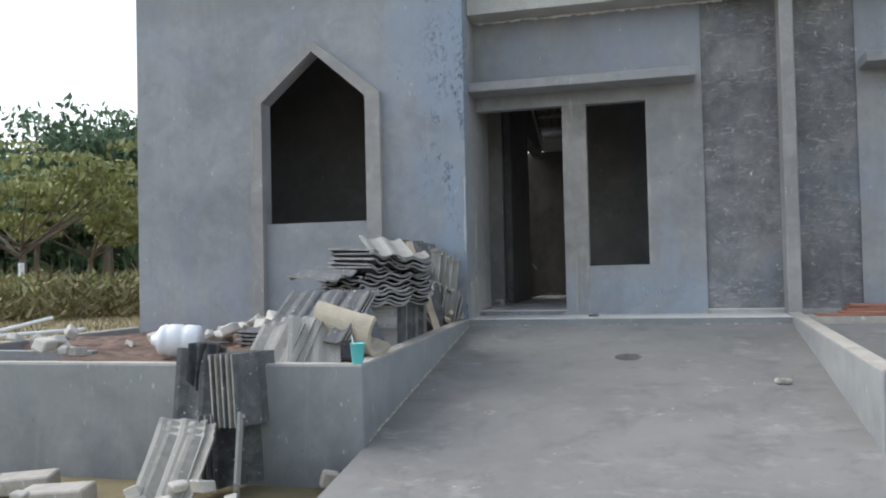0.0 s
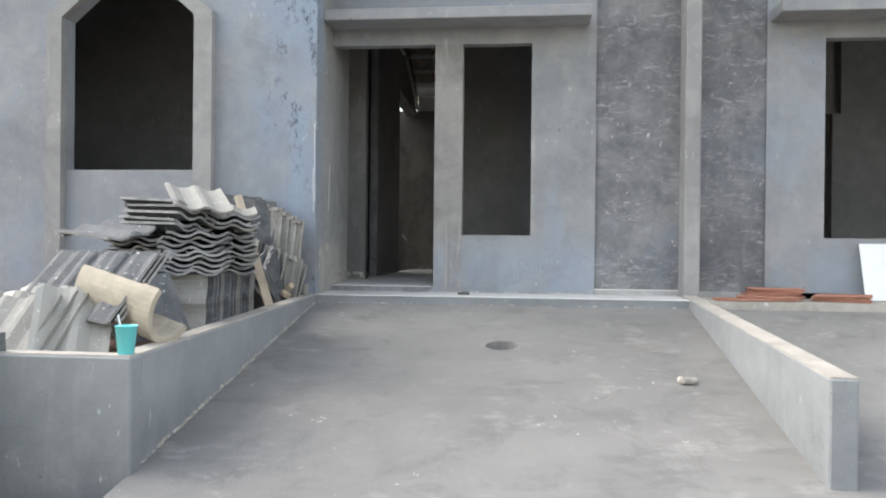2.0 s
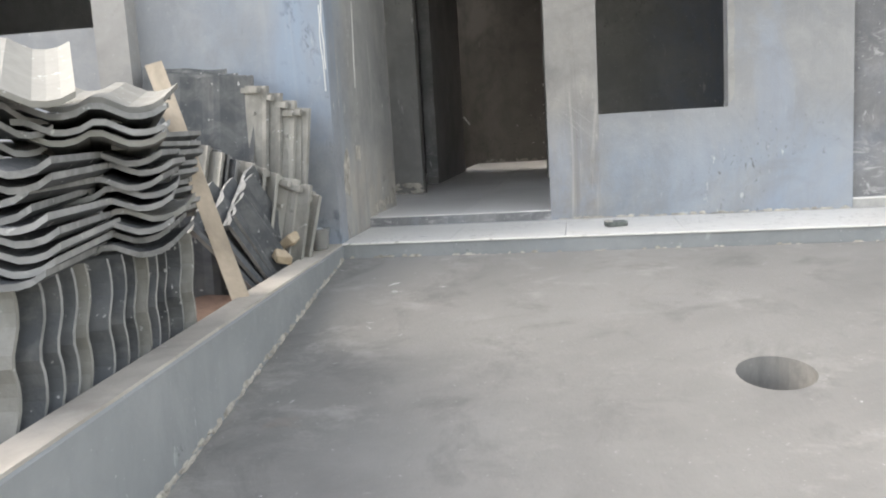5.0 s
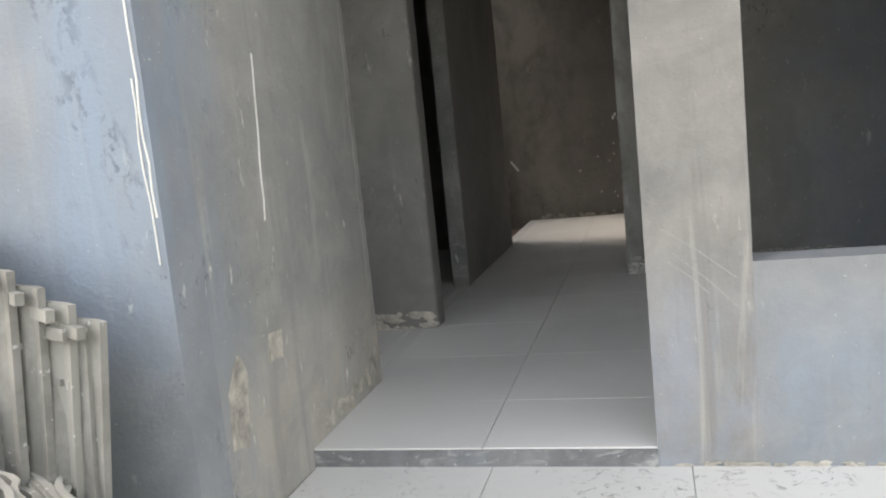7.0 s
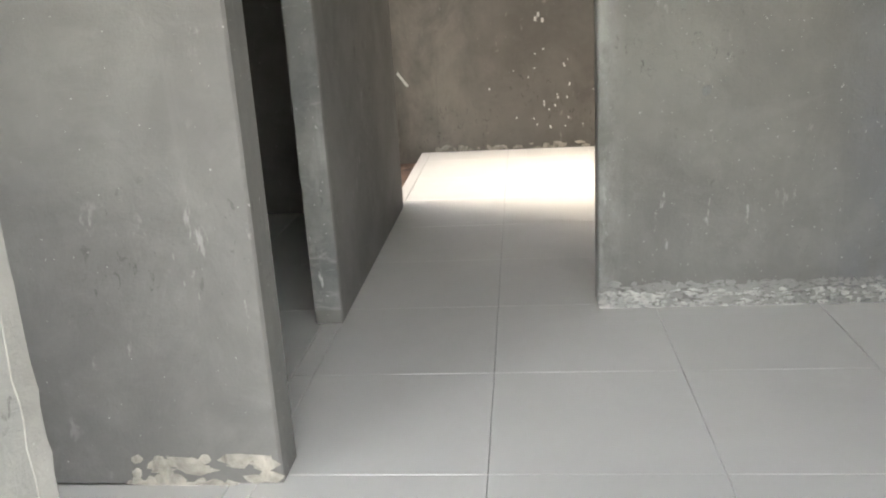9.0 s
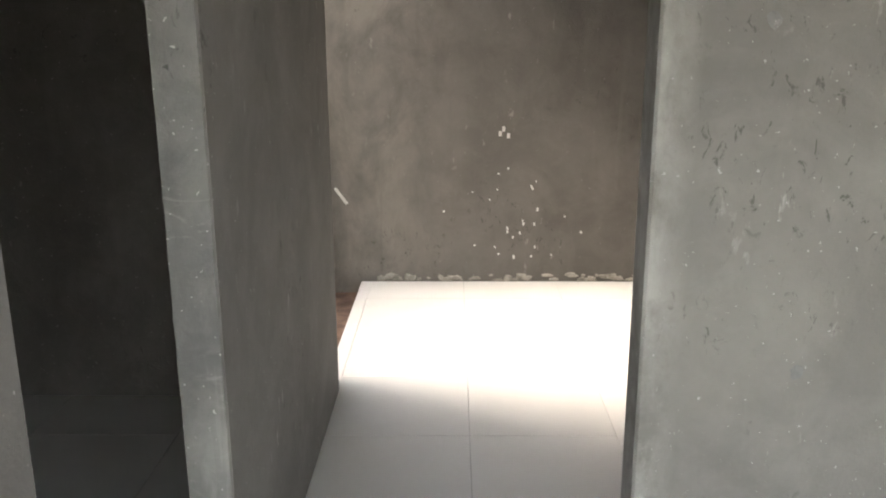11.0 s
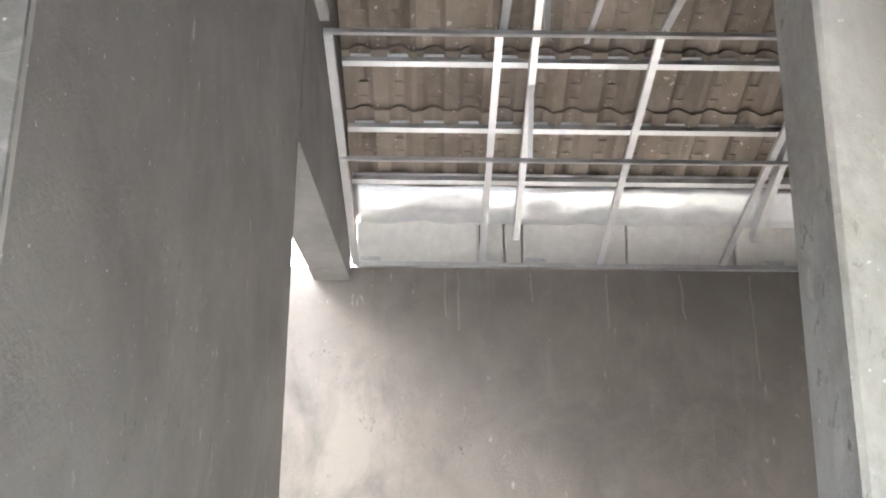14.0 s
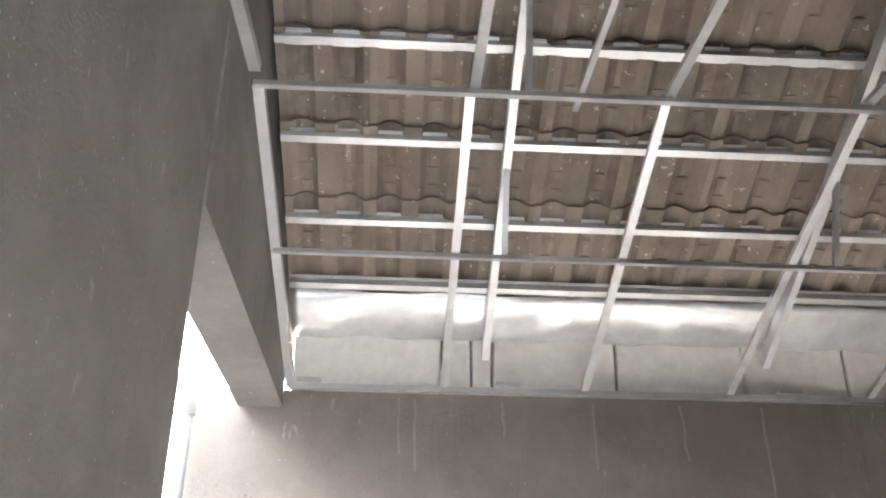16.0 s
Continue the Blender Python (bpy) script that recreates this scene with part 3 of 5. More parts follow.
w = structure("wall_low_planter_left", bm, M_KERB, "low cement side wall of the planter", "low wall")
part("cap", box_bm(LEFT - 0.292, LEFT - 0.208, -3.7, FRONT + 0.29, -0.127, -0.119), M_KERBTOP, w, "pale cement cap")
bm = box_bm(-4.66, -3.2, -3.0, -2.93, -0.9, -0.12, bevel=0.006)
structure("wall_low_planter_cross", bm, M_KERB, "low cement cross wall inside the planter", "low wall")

# planter soil
bm = bmesh.new()
n = 28
pg = [[bm.verts.new((-4.66 + i * 3.8 / n, -3.7 + j * 3.12 / n, -0.17 + 0.06 * noise.noise((i * 0.5, j * 0.5, 3)) - (0.12 if i < 9 and j < 15 else 0))) for j in range(n + 1)] for i in range(n + 1)]
for i in range(n):
    for j in range(n):
        bm.faces.new((pg[i][j], pg[i + 1][j], pg[i + 1][j + 1], pg[i][j + 1]))
structure("ground_planter_soil", bm, M_SOIL, "reddish soil filling the planter", "soil")

# ---- inside
bm = bmesh.new()
add_box(bm, -0.985, 2.03, 0.008, BACK, -0.3, -0.006)
add_box(bm, LEFT + 0.12, -0.985, FRONT + 0.12, 3.75, -0.3, -0.006)
structure("floor", bm, M_GROUT, "floor bed under the ceramic tiles", "floor")
bm = box_bm(-DW, 0.0, -0.006, 0.008, TERR, -0.002)
structure("trim_threshold", bm, M_ROUGH, "dark cement riser of the door threshold", "step")
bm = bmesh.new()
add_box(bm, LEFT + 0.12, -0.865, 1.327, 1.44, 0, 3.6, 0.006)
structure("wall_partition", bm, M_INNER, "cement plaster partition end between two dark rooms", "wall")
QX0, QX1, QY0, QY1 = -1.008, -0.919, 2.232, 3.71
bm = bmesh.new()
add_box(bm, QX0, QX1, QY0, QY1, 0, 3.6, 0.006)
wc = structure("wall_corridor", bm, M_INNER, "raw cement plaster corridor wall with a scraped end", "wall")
part("wall_end", box_bm(QX0 + 0.003, QX1 - 0.003, QY0 - 0.004, QY0 + 0.002, 0.05, 3.6), M_END, wc, "scraped plaster wall end with lime streaks")
bm = bmesh.new()
add_side_prism(bm, [(QY1 + 0.002, 2.36), (BACK - 0.002, 2.258), (BACK - 0.002, 2.61), (QY1 + 0.002, 3.6)], -1.075, -0.916)
structure("wall_lintel", bm, M_INNER, "cement lintel over the opening to the light well", "wall")
bm = bmesh.new()
add_box(bm, -0.113, 2.03, 2.321, 2.43, 0, 3.6, 0.006)
structure("wall_living", bm, M_LIVING, "cement plaster wall with white mortar along its foot", "wall")
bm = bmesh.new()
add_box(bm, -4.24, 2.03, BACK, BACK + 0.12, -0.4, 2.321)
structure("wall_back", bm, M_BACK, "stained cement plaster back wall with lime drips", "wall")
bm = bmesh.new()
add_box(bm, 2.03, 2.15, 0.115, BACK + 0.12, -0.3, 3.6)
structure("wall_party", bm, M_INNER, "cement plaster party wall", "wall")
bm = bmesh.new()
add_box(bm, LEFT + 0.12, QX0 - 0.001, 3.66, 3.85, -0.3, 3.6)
# unseen wall, added to limit the skylight that falls into the well
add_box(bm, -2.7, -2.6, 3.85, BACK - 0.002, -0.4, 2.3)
structure("wall_room_back", bm, M_INNER, "cement plaster wall of the dark bedrooms, with an unseen wall added to narrow the light well", "wall")
bm = box_bm(-2.6, -0.985, 3.85, BACK, -0.4, -0.07)
structure("ground_light_well", bm, M_SOIL, "bare soil and rubble in the open light well", "soil")
bm = box_bm(LEFT, 2.15, FRONT + 0.125, 3.55, 3.602, 3.7)
# unseen strip added to keep daylight from leaking into the bedroom
add_box(bm, LEFT, QX0, 3.551, 3.85, 3.602, 3.7)
structure("ceiling_deck", bm, M_INNER, "dark roof deck closing the rooms from above", "ceiling")
bm = box_bm(2.15, 7.0, 0.0, 3.1, 3.402, 3.5)
structure("ceiling_neighbour", bm, M_INNER, "dark roof deck of the neighbouring house", "ceiling")

# ---- roof over the back of the house
RS = 0.615


def roof_z(y):
    return 2.528 + (BACK - y) * RS


# aerated blocks between rafters on the wall head
blocks_group = "blocks along the wall head"
bx = -0.9
rng = random.Random(9)
for wdt in (0.56, 0.11, 0.08, 0.47, 0.49, 0.4, 0.4, 0.4):
    b_ob = finish("block", box_bm(bx + 0.004, bx + wdt - 0.004, BACK + 0.004, BACK + 0.088, 2.323, 2.548 + rng.uniform(-0.008, 0.008), bevel=0.005), M_BLOCK)
    tagged(b_ob, "pale aerated concrete block laid on the back wall", "block", blocks_group)
    bx += wdt
structure("wall_back_head", box_bm(-0.9, 2.03, BACK + 0.09, BACK + 0.12, 2.322, 2.56), M_MORTAR_DARK, "dark mortar between the blocks on the wall head", "wall")
bm = bmesh.new()
n = 90
fa = []
for i in range(n + 1):
    x = -0.9 + i * 2.92 / n
    row = []
    for k in range(9):
        u = k / 8
        belly = 0.03 * math.sin(u * math.pi) * (1 + 0.8 * noise.noise((x * 2.2, 0.3, 1)))
        crease = 0.014 * noise.noise((x * 7, u * 2.5, 2)) + 0.008 * abs(noise.noise((x * 15, u * 5, 6)))
        row.append(bm.verts.new((x, BACK + 0.015 - 0.225 * u + crease * 0.5, 2.528 + 0.108 * u - belly + crease)))
    fa.append(row)
for a, b in zip(fa, fa[1:]):
    for k in range(8):
        bm.faces.new((a[k], b[k], b[k + 1], a[k + 1]))
foil = tagged(finish("roof_foil", bm, M_FOIL, smooth=True), "crumpled silver roof foil along the eaves", "foil")
sm = foil.modifiers.new("thick", 'SOLIDIFY')
sm.thickness = 0.002

# battens, rafters
HEADS = (4.943, 4.708, 4.444, 4.165, 3.888, 3.614)
for y in HEADS:
    bm = add_hat(bmesh.new(), (-0.9, y, roof_z(y)), (2.03, y, roof_z(y)), 0.03, 0.03, 0.011, up=(0, RS, 1))
    tagged(finish("roof_batten", bm, M_STEEL), "galvanised steel batten under the roof tiles", "batten", "roof battens")
for x in (-0.182, 0.879, 1.893):
    bm = add_channel(bmesh.new(), (x, BACK - 0.03, roof_z(BACK - 0.03) - 0.085), (x, 3.4, roof_z(3.4) - 0.085), 0.026, 0.05, up=(0, RS, 1))
    tagged(finish("roof_rafter", bm, M_STEEL), "galvanised steel rafter running down to the back wall", "rafter", "roof rafters")
# ceiling frame, sloping then level
CY, CZ = 3.962, 2.851
cs = (CZ - 2.339) / (BACK - CY)


def frame_z(y):
    return 2.339 + (BACK - y) * cs


bars = []
for x in (-0.335, 0.19, 0.735, 1.272, 1.813):
    bm = add_channel(bmesh.new(), (x, BACK - 0.005, frame_z(BACK)), (x, CY, CZ), 0.026, 0.016, up=(0, 0, 1))
    tagged(finish("ceiling_bar", bm, M_STEEL), "galvanised furring bar of the unfinished ceiling frame", "furring bar", "ceiling furring bars")
    bm = add_channel(bmesh.new(), (x + 0.012, CY + 0.02, CZ + 0.012), (x + 0.012, 2.45, CZ + 0.012), 0.026, 0.016)
    tagged(finish("ceiling_bar", bm, M_STEEL), "galvanised furring bar of the unfinished ceiling frame", "furring bar", "ceiling furring bars")
for y, x1 in ((4.512, 2.03), (CY, 2.03), (3.1, 2.03)):
    z = frame_z(y) if y > CY else CZ
    bm = add_channel(bmesh.new(), (-0.9, y, z - 0.016), (x1, y, z - 0.016), 0.02, 0.014)
    tagged(finish("ceiling_cross_bar", bm, M_STEEL), "thin galvanised cross bar of the ceiling frame", "furring bar", "ceiling cross bars")
bm = add_channel(bmesh.new(), (-0.9, BACK - 0.014, 2.333), (2.03, BACK - 0.014, 2.333), 0.026, 0.02)
tagged(finish("wall_angle", bm, M_STEEL), "galvanised wall angle along the top of the back wall", "wall angle")
bm = add_channel(bmesh.new(), (-0.892, BACK - 0.02, frame_z(BACK)), (-0.892, CY + 0.02, CZ), 0.03, 0.03)
tagged(finish("wall_angle", bm, M_STEEL), "galvanised wall angle climbing along the lintel", "wall angle")
bm = add_channel(bmesh.new(), (-0.9, CY - 0.01, CZ + 0.03), (-0.9, 2.45, CZ + 0.03), 0.03, 0.03)
tagged(finish("wall_angle", bm, M_STEEL), "galvanised wall angle along the corridor wall head", "wall angle")
# hangers from rafters to bars
for x in (-0.182, 0.879):
    for y in (4.512, CY):
        z = frame_z(y) if y > CY else CZ
        bm = add_bar(bmesh.new(), (x, y, z - 0.01), (x, y - 0.09, roof_z(y) - 0.06), 0.018, 0.012)
        tagged(finish("ceiling_hanger", bm, M_STEEL), "short steel hanger between rafter and ceiling frame", "hanger", "ceiling hangers")
bm = add_channel(bmesh.new(), (-0.04, CY + 0.09, CZ + 0.005), (-0.016, 2.8, CZ + 0.08), 0.016, 0.016)
tagged(finish("ceiling_loose_bar", bm, M_STEEL), "loose furring bar lying on the ceiling frame", "furring bar")
bm = add_channel(bmesh.new(), (0.505, 3.33, CZ + 0.11), (0.575, 2.82, CZ + 0.14), 0.028, 0.022)
tagged(finish("ceiling_loose_bar", bm, M_STEEL), "loose furring bar end sticking out of the frame", "furring bar")
for x in (-0.87, -0.145, 0.91):
    bm = add_channel(bmesh.new(), (x, BACK - 0.045, 2.353), (x + 0.09, BACK - 0.042, 2.35), 0.018, 0.014)
    tagged(finish("metal_clip", bm, M_STEEL), "short folded steel clip on the wall angle", "clip", "clips on the wall angle")

# downpipe in the light well
bm = add_tube(bmesh.new(), [(-1.243, BACK - 0.1, -0.07), (-1.243, BACK - 0.1, 2.31)], (0.035, 0.035), 16)
pipe = tagged(finish("downpipe", bm, M_PVC, smooth=True), "pale grey plastic downpipe standing in the light well", "pipe")
part("pipe_socket", add_tube(bmesh.new(), [(-1.243, BACK - 0.1, 2.2), (-1.243, BACK - 0.1, 2.295)], (0.042, 0.042), 16), M_PVC, pipe)
bm = bmesh.new()
prng = random.Random(31)
for k in range(14):
    a = prng.uniform(0, 6.28)
    add_lump(bm, (-1.243 + 0.036 * math.cos(a), BACK - 0.1 + 0.036 * math.sin(a), 2.32 + prng.uniform(-0.012, 0.02)), (0.016, 0.016, 0.02), prng, 0.3)
part("mortar_rim", bm, M_MORTAR, pipe, "crumbly mortar round the pipe's open end")

# ---------------------------------------------------------------- concrete roof tiles
def wave_bm(w=0.33, l=0.42, t=0.014, n=12, waves=2.0, amp=0.016, nibs=True):
    """An interlocking concrete roof tile: rolled section, thick edge, nibs under its head."""
    b = bmesh.new()

    def zz(u):
        s = math.sin(2 * math.pi * (u * waves + 0.15))
        return amp * max(-0.55, min(0.9, s * 1.25))
    rows_ = []
    for y, k in ((-l / 2, 0.0), (l / 2, 0.0)):
        top = [b.verts.new((-w / 2 + w * i / n, y, zz(i / n) + t)) for i in range(n + 1)]
        bot = [b.verts.new((-w / 2 + w * i / n, y, zz(i / n))) for i in range(n + 1)]
        rows_.append((top, bot))
    (t0, b0), (t1, b1) = rows_
    for i in range(n):
        b.faces.new((t0[i], t0[i + 1], t1[i + 1], t1[i]))
        b.faces.new((b0[i], b1[i], b1[i + 1], b0[i + 1]))
        b.faces.new((t0[i], b0[i], b0[i + 1], t0[i + 1]))
        b.faces.new((t1[i], t1[i + 1], b1[i + 1], b1[i]))
    for i in (0, n):
        b.faces.new((t0[i], t1[i], b1[i], b0[i]))
    if nibs:
        for y in (-0.09, 0.1):
            add_box(b, -w * 0.34, -w * 0.16, y - 0.006, y + 0.006, -0.006, 0.004)
            add_box(b, w * 0.14, w * 0.32, y - 0.006, y + 0.006, -0.006, 0.004)
        add_box(b, -w / 2 + 0.02, w / 2 - 0.02, l / 2 - 0.03, l / 2 - 0.008, -0.016, 0.0)
    bmesh.ops.recalc_face_normals(b, faces=b.faces)
    return b


def mesh_from(name, b, mat):
    me = bpy.data.meshes.new(name)
    b.to_mesh(me)
    b.free()
    me.materials.append(mat)
    return me


ME_DARK = mesh_from("roof_tile_dark", wave_bm(), M_TILE_DARK)
ME_DARK.materials.append(M_TILE_RIM)
for f in ME_DARK.polygons:
    if abs(f.normal.y) > 0.9 or abs(f.normal.x) > 0.9:
        f.material_index = 1
ME_GREY = mesh_from("roof_tile_grey", wave_bm(), M_TILE_GREY)
def pan_tile_bm(w=0.285, l=0.4, t=0.013):
    """Underside of a laid roof tile: flat pans, two raised rolls, a side lap and cross ribs near the head."""
    b = bmesh.new()
    prof = [(0.0, 0.0), (0.1, 0.0), (0.17, 0.02), (0.22, 0.026), (0.28, 0.026), (0.33, 0.02), (0.4, 0.0), (0.6, 0.0), (0.67, 0.02), (0.72, 0.026), (0.78, 0.026), (0.83, 0.02), (0.9, 0.0), (0.93, -0.008), (1.0, -0.008)]
    rows_ = [[(b.verts.new((-w / 2 + w * u, y, z + t)), b.verts.new((-w / 2 + w * u, y, z))) for u, z in prof] for y in (-l / 2, l / 2)]
    n_ = len(prof)
    for i in range(n_ - 1):
        (a0, c0), (a1, c1) = rows_[0][i], rows_[0][i + 1]
        (e0, g0), (e1, g1) = rows_[1][i], rows_[1][i + 1]
        for f in ((a0, a1, e1, e0), (c0, g0, g1, c1), (a0, c0, c1, a1), (e0, e1, g1, g0)):
            b.faces.new(f)
    for i in (0, n_ - 1):
        b.faces.new((rows_[0][i][0], rows_[1][i][0], rows_[1][i][1], rows_[0][i][1]))
    for u in (0.25, 0.75):
        for y in (-0.04, 0.03):
            add_box(b, w * (u - 0.5) - 0.02, w * (u - 0.5) + 0.02, y, y + 0.012, 0.019, 0.03)
    bmesh.ops.recalc_face_normals(b, faces=b.faces)
    return b


ME_ROOF = mesh_from("roof_tile_laid", pan_tile_bm(), M_TILE_UNDER)
LABEL = {ME_DARK: "dark concrete wave roof tile with worn cement edges", ME_GREY: "pale grey concrete roof tile, dusty face"}
trng = random.Random(21)


def loose_tile(me, m, group, label=""):
    ob = new("roof_tile", me)
    ob.matrix_basis = m
    return tagged(ob, label or LABEL[me], "roof tile", group)


def stack(x, y, z, yaw, count, group, step=0.03, jitter=0.02, grey=0.15, tilt=(0, 0), flip_top=False):
    for i in range(count):
        me = ME_GREY if trng.random() < grey or i == count - 1 and flip_top else ME_DARK
        a = Matrix.Translation((x, y, z)) @ Euler((radians(tilt[0]), radians(tilt[1]), radians(yaw))).to_matrix().to_4x4()
        loose_tile(me, a @ pose(trng.uniform(-jitter, jitter), trng.uniform(-jitter, jitter), i * step, trng.uniform(-1.2, 1.2), trng.uniform(-1.2, 1.2), trng.uniform(-4, 4)), group)


SOIL = -0.15
G1 = "stacked roof tiles in the planter"
# row of tiles on edge that carries the stack nearest the driveway
for i in range(13):
    loose_tile(ME_DARK if i % 4 else ME_GREY, pose(-1.14 + trng.uniform(-0.015, 0.015), -2.62 + i * 0.062, 0.005, 0, 0, 0) @ pose(0, 0, 0, 0, 0, 12) @ pose(0, 0, 0, 78, 0, 0) @ pose(0, 0, 0, 0, 0, 90), G1)
for i in range(10):
    loose_tile(ME_DARK, pose(-1.47 + trng.uniform(-0.015, 0.015), -2.75 + i * 0.07, 0.0, 0, 0, 0) @ pose(0, 0, 0, 80, 0, 0) @ pose(0, 0, 0, 0, 0, 90), G1)
stack(-1.05, -1.98, 0.17, 22, 9, G1, 0.027, 0.022, 0.25)
stack(-1.08, -2.4, 0.17, 16, 9, G1, 0.027, 0.03, 0.12)
stack(-1.4, -2.32, 0.17, 4, 8, G1, 0.027, 0.025, 0.1)
stack(-1.2, -1.7, 0.2, 4, 9, G1, 0.029, 0.02, 0.15)
stack(-1.27, -2.38, 0.415, 72, 5, G1, 0.034, 0.03, 0.1, (2, 8))
stack(-1.02, -2.1, 0.42, 34, 3, G1, 0.03, 0.02, 0.4, (-4, 3))
loose_tile(ME_GREY, pose(-1.1, -2.34, 0.6, 20, 4, 34), G1)
loose_tile(ME_GREY, pose(-1.04, -2.0, 0.545, 8, 3, 22), G1)
loose_tile(ME_GREY, pose(-1.243, -1.75, 0.5, 4, -3, 8), G1)
loose_tile(ME_DARK, pose(-1.52, -2.6, 0.4, 6, -12, 66), G1)

# tiles leaning on the front wall of the house
G2 = "roof tiles leaning on the front wall"


def leaning(me, x, y, z, yaw, lean, roll=0.0, back=False, label=""):
    """A tile set on its tail, leaning back, with its face or its ribbed back outward."""
    m = pose(x, y, z, 0, 0, yaw) @ pose(0, 0, 0, lean, 0, 0) @ pose(0, 0, 0, 0, 180 if back else 0, roll)
    loose_tile(me, m, G2, label)


RIBBED = "pale grey roof tile leaning upright, ribbed back outward"
for i in range(5):
    leaning(ME_DARK, -1.5 + i * 0.045, -0.645 - i * 0.02, 0.52 - i * 0.012, trng.uniform(2, 8), 84, -3 + trng.uniform(-2, 2))
for i in range(4):
    leaning(ME_GREY, -1.24 + i * 0.05, -0.68 - i * 0.006, 0.43 - i * 0.03, -34 + i * 3, 86, -3 - i, True, RIBBED)
leaning(ME_GREY, -1.12, -0.71, 0.33, -20, 86, -3, True, RIBBED)
for i in range(4):
    leaning(ME_DARK, -1.56 + i * 0.03, -0.72 - i * 0.02, 0.08, 10, 84, -2)
for i in range(5):
    leaning(ME_DARK if i < 3 else ME_GREY, -1.62 + i * 0.06, -0.8 - i * 0.025, 0.31 - i * 0.03, -30 + i * 3, 82, -8)
for i in range(3):
    leaning(ME_DARK, -1.4 + i * 0.035, -0.84 - i * 0.02, 0.2 - i * 0.02, -26 + i * 3, 82, -8)
for i in range(5):
    leaning(ME_GREY, -1.25 + i * 0.045, -0.82 - i * 0.012, 0.14 - i * 0.022, -36 + i * 3, 82, -8, i > 2, RIBBED if i > 2 else "")
for i in range(3):
    leaning(ME_GREY, -1.11 + i * 0.03, -0.76 - i * 0.025, 0.05 - i * 0.015, -30, 82, -12, True, RIBBED)
for i in range(5):
    leaning(ME_DARK if i % 3 else ME_GREY, -1.52 + i * 0.07, -1.0 - i * 0.02, -0.02, 48 + trng.uniform(-5, 5), 76, -6)
for i in range(3):
    loose_tile(ME_DARK, pose(-1.1 + i * 0.035, -1.13 + i * 0.05, 0.03, 0, 0, 84) @ pose(0, 0, 0, 62 + i * 6, 0, 0) @ pose(0, 0, 0, 0, 0, 30), G2)
loose_tile(ME_DARK, pose(-1.05, -0.98, 0.06, 0, 0, 88) @ pose(0, 0, 0, 76, 0, 0) @ pose(0, 0, 0, 0, 0, 30), G2)

# tiles sloping down at the street end of the planter
G3 = "roof tiles sloping at the planter corner"
for i in range(3):
    for j in range(3):
        loose_tile(ME_DARK, pose(-1.3, -3.16, 0.15, 0, 0, -30) @ pose(0, 0, 0, 48, 0, 0) @ pose(-0.26 + 0.27 * j, -0.02 * i, 0.022 * i - 0.03, 0, 0, 2 * j), G3, "dark roof tile leaning on the stack with mortar drips")
for i in range(3):
    loose_tile(ME_GREY, pose(-1.45 + 0.05 * i, -3.56 + 0.045 * i, -0.07 + 0.02 * i, 0, 0, -12) @ pose(0, 0, 0, 46, 0, 0) @ pose(0, 0, 0, 0, 0, 3), G3)
for i in range(2):
    loose_tile(ME_DARK, pose(-1.17 + 0.04 * i, -2.98 + 0.12 * i, -0.0, 0, 0, 58) @ pose(0, 0, 0, 56, 0, 0), G3)
loose_tile(ME_GREY, pose(-1.2, -3.5, -0.04, 0, 0, 34) @ pose(0, 0, 0, 52, 0, 0) @ pose(0, 0, 0, 0, 0, -8), G3)
for i in range(4):
    loose_tile(ME_DARK, pose(-1.95, -2.55, -0.11 + 0.03 * i, 2, -3, 80 + 3 * i), G3, "dark roof tile lying flat on the soil")

# tiles against the outer face of the planter
G4 = "roof tiles against the street side of the planter"
for i in range(3):
    loose_tile(ME_DARK, pose(-1.78 + 0.02 * i, -3.85 - 0.035 * i, -0.23, 0, 0, 0) @ pose(0, 0, 0, 82, 0, 0) @ pose(0, 0, 0, 0, 0, 0), G4)
for i in range(5):
    loose_tile(ME_GREY if i % 2 else ME_DARK, pose(-1.56 + 0.035 * i, -3.9, -0.25, 0, 0, 70) @ pose(0, 0, 0, 86, 0, 0), G4)
for i in range(3):
    loose_tile(ME_DARK, pose(-1.6 + 0.04 * i, -3.93, -0.6, 0, 0, 60) @ pose(0, 0, 0, 86, 0, 0), G4)
for i in range(6):
    loose_tile(ME_GREY, pose(-1.78 + 0.012 * i + 0.06 * (i % 2), -4.16 - 0.03 * i, -0.6 - 0.012 * i, 0, 0, -6) @ pose(0, 0, 0, 60 - i, 0, 0), G4)
loose_tile(ME_GREY, pose(-1.4, -4.1, -0.62, 0, 0, -62) @ pose(0, 0, 0, 86, 0, 0) @ pose(0, 0, 0, 0, 0, 34), G4)

# ---------------------------------------------------------------- other things in and round the planter
bm = add_bar(bmesh.new(), (-0.9, -1.56, -0.13), (-1.19, -1.44, 0.68), 0.055, 0.022, up=(0.45, -1, 0.2))
tagged(finish("wooden_plank", bm, M_WOOD), "raw wooden plank propped against the roof tiles", "plank")

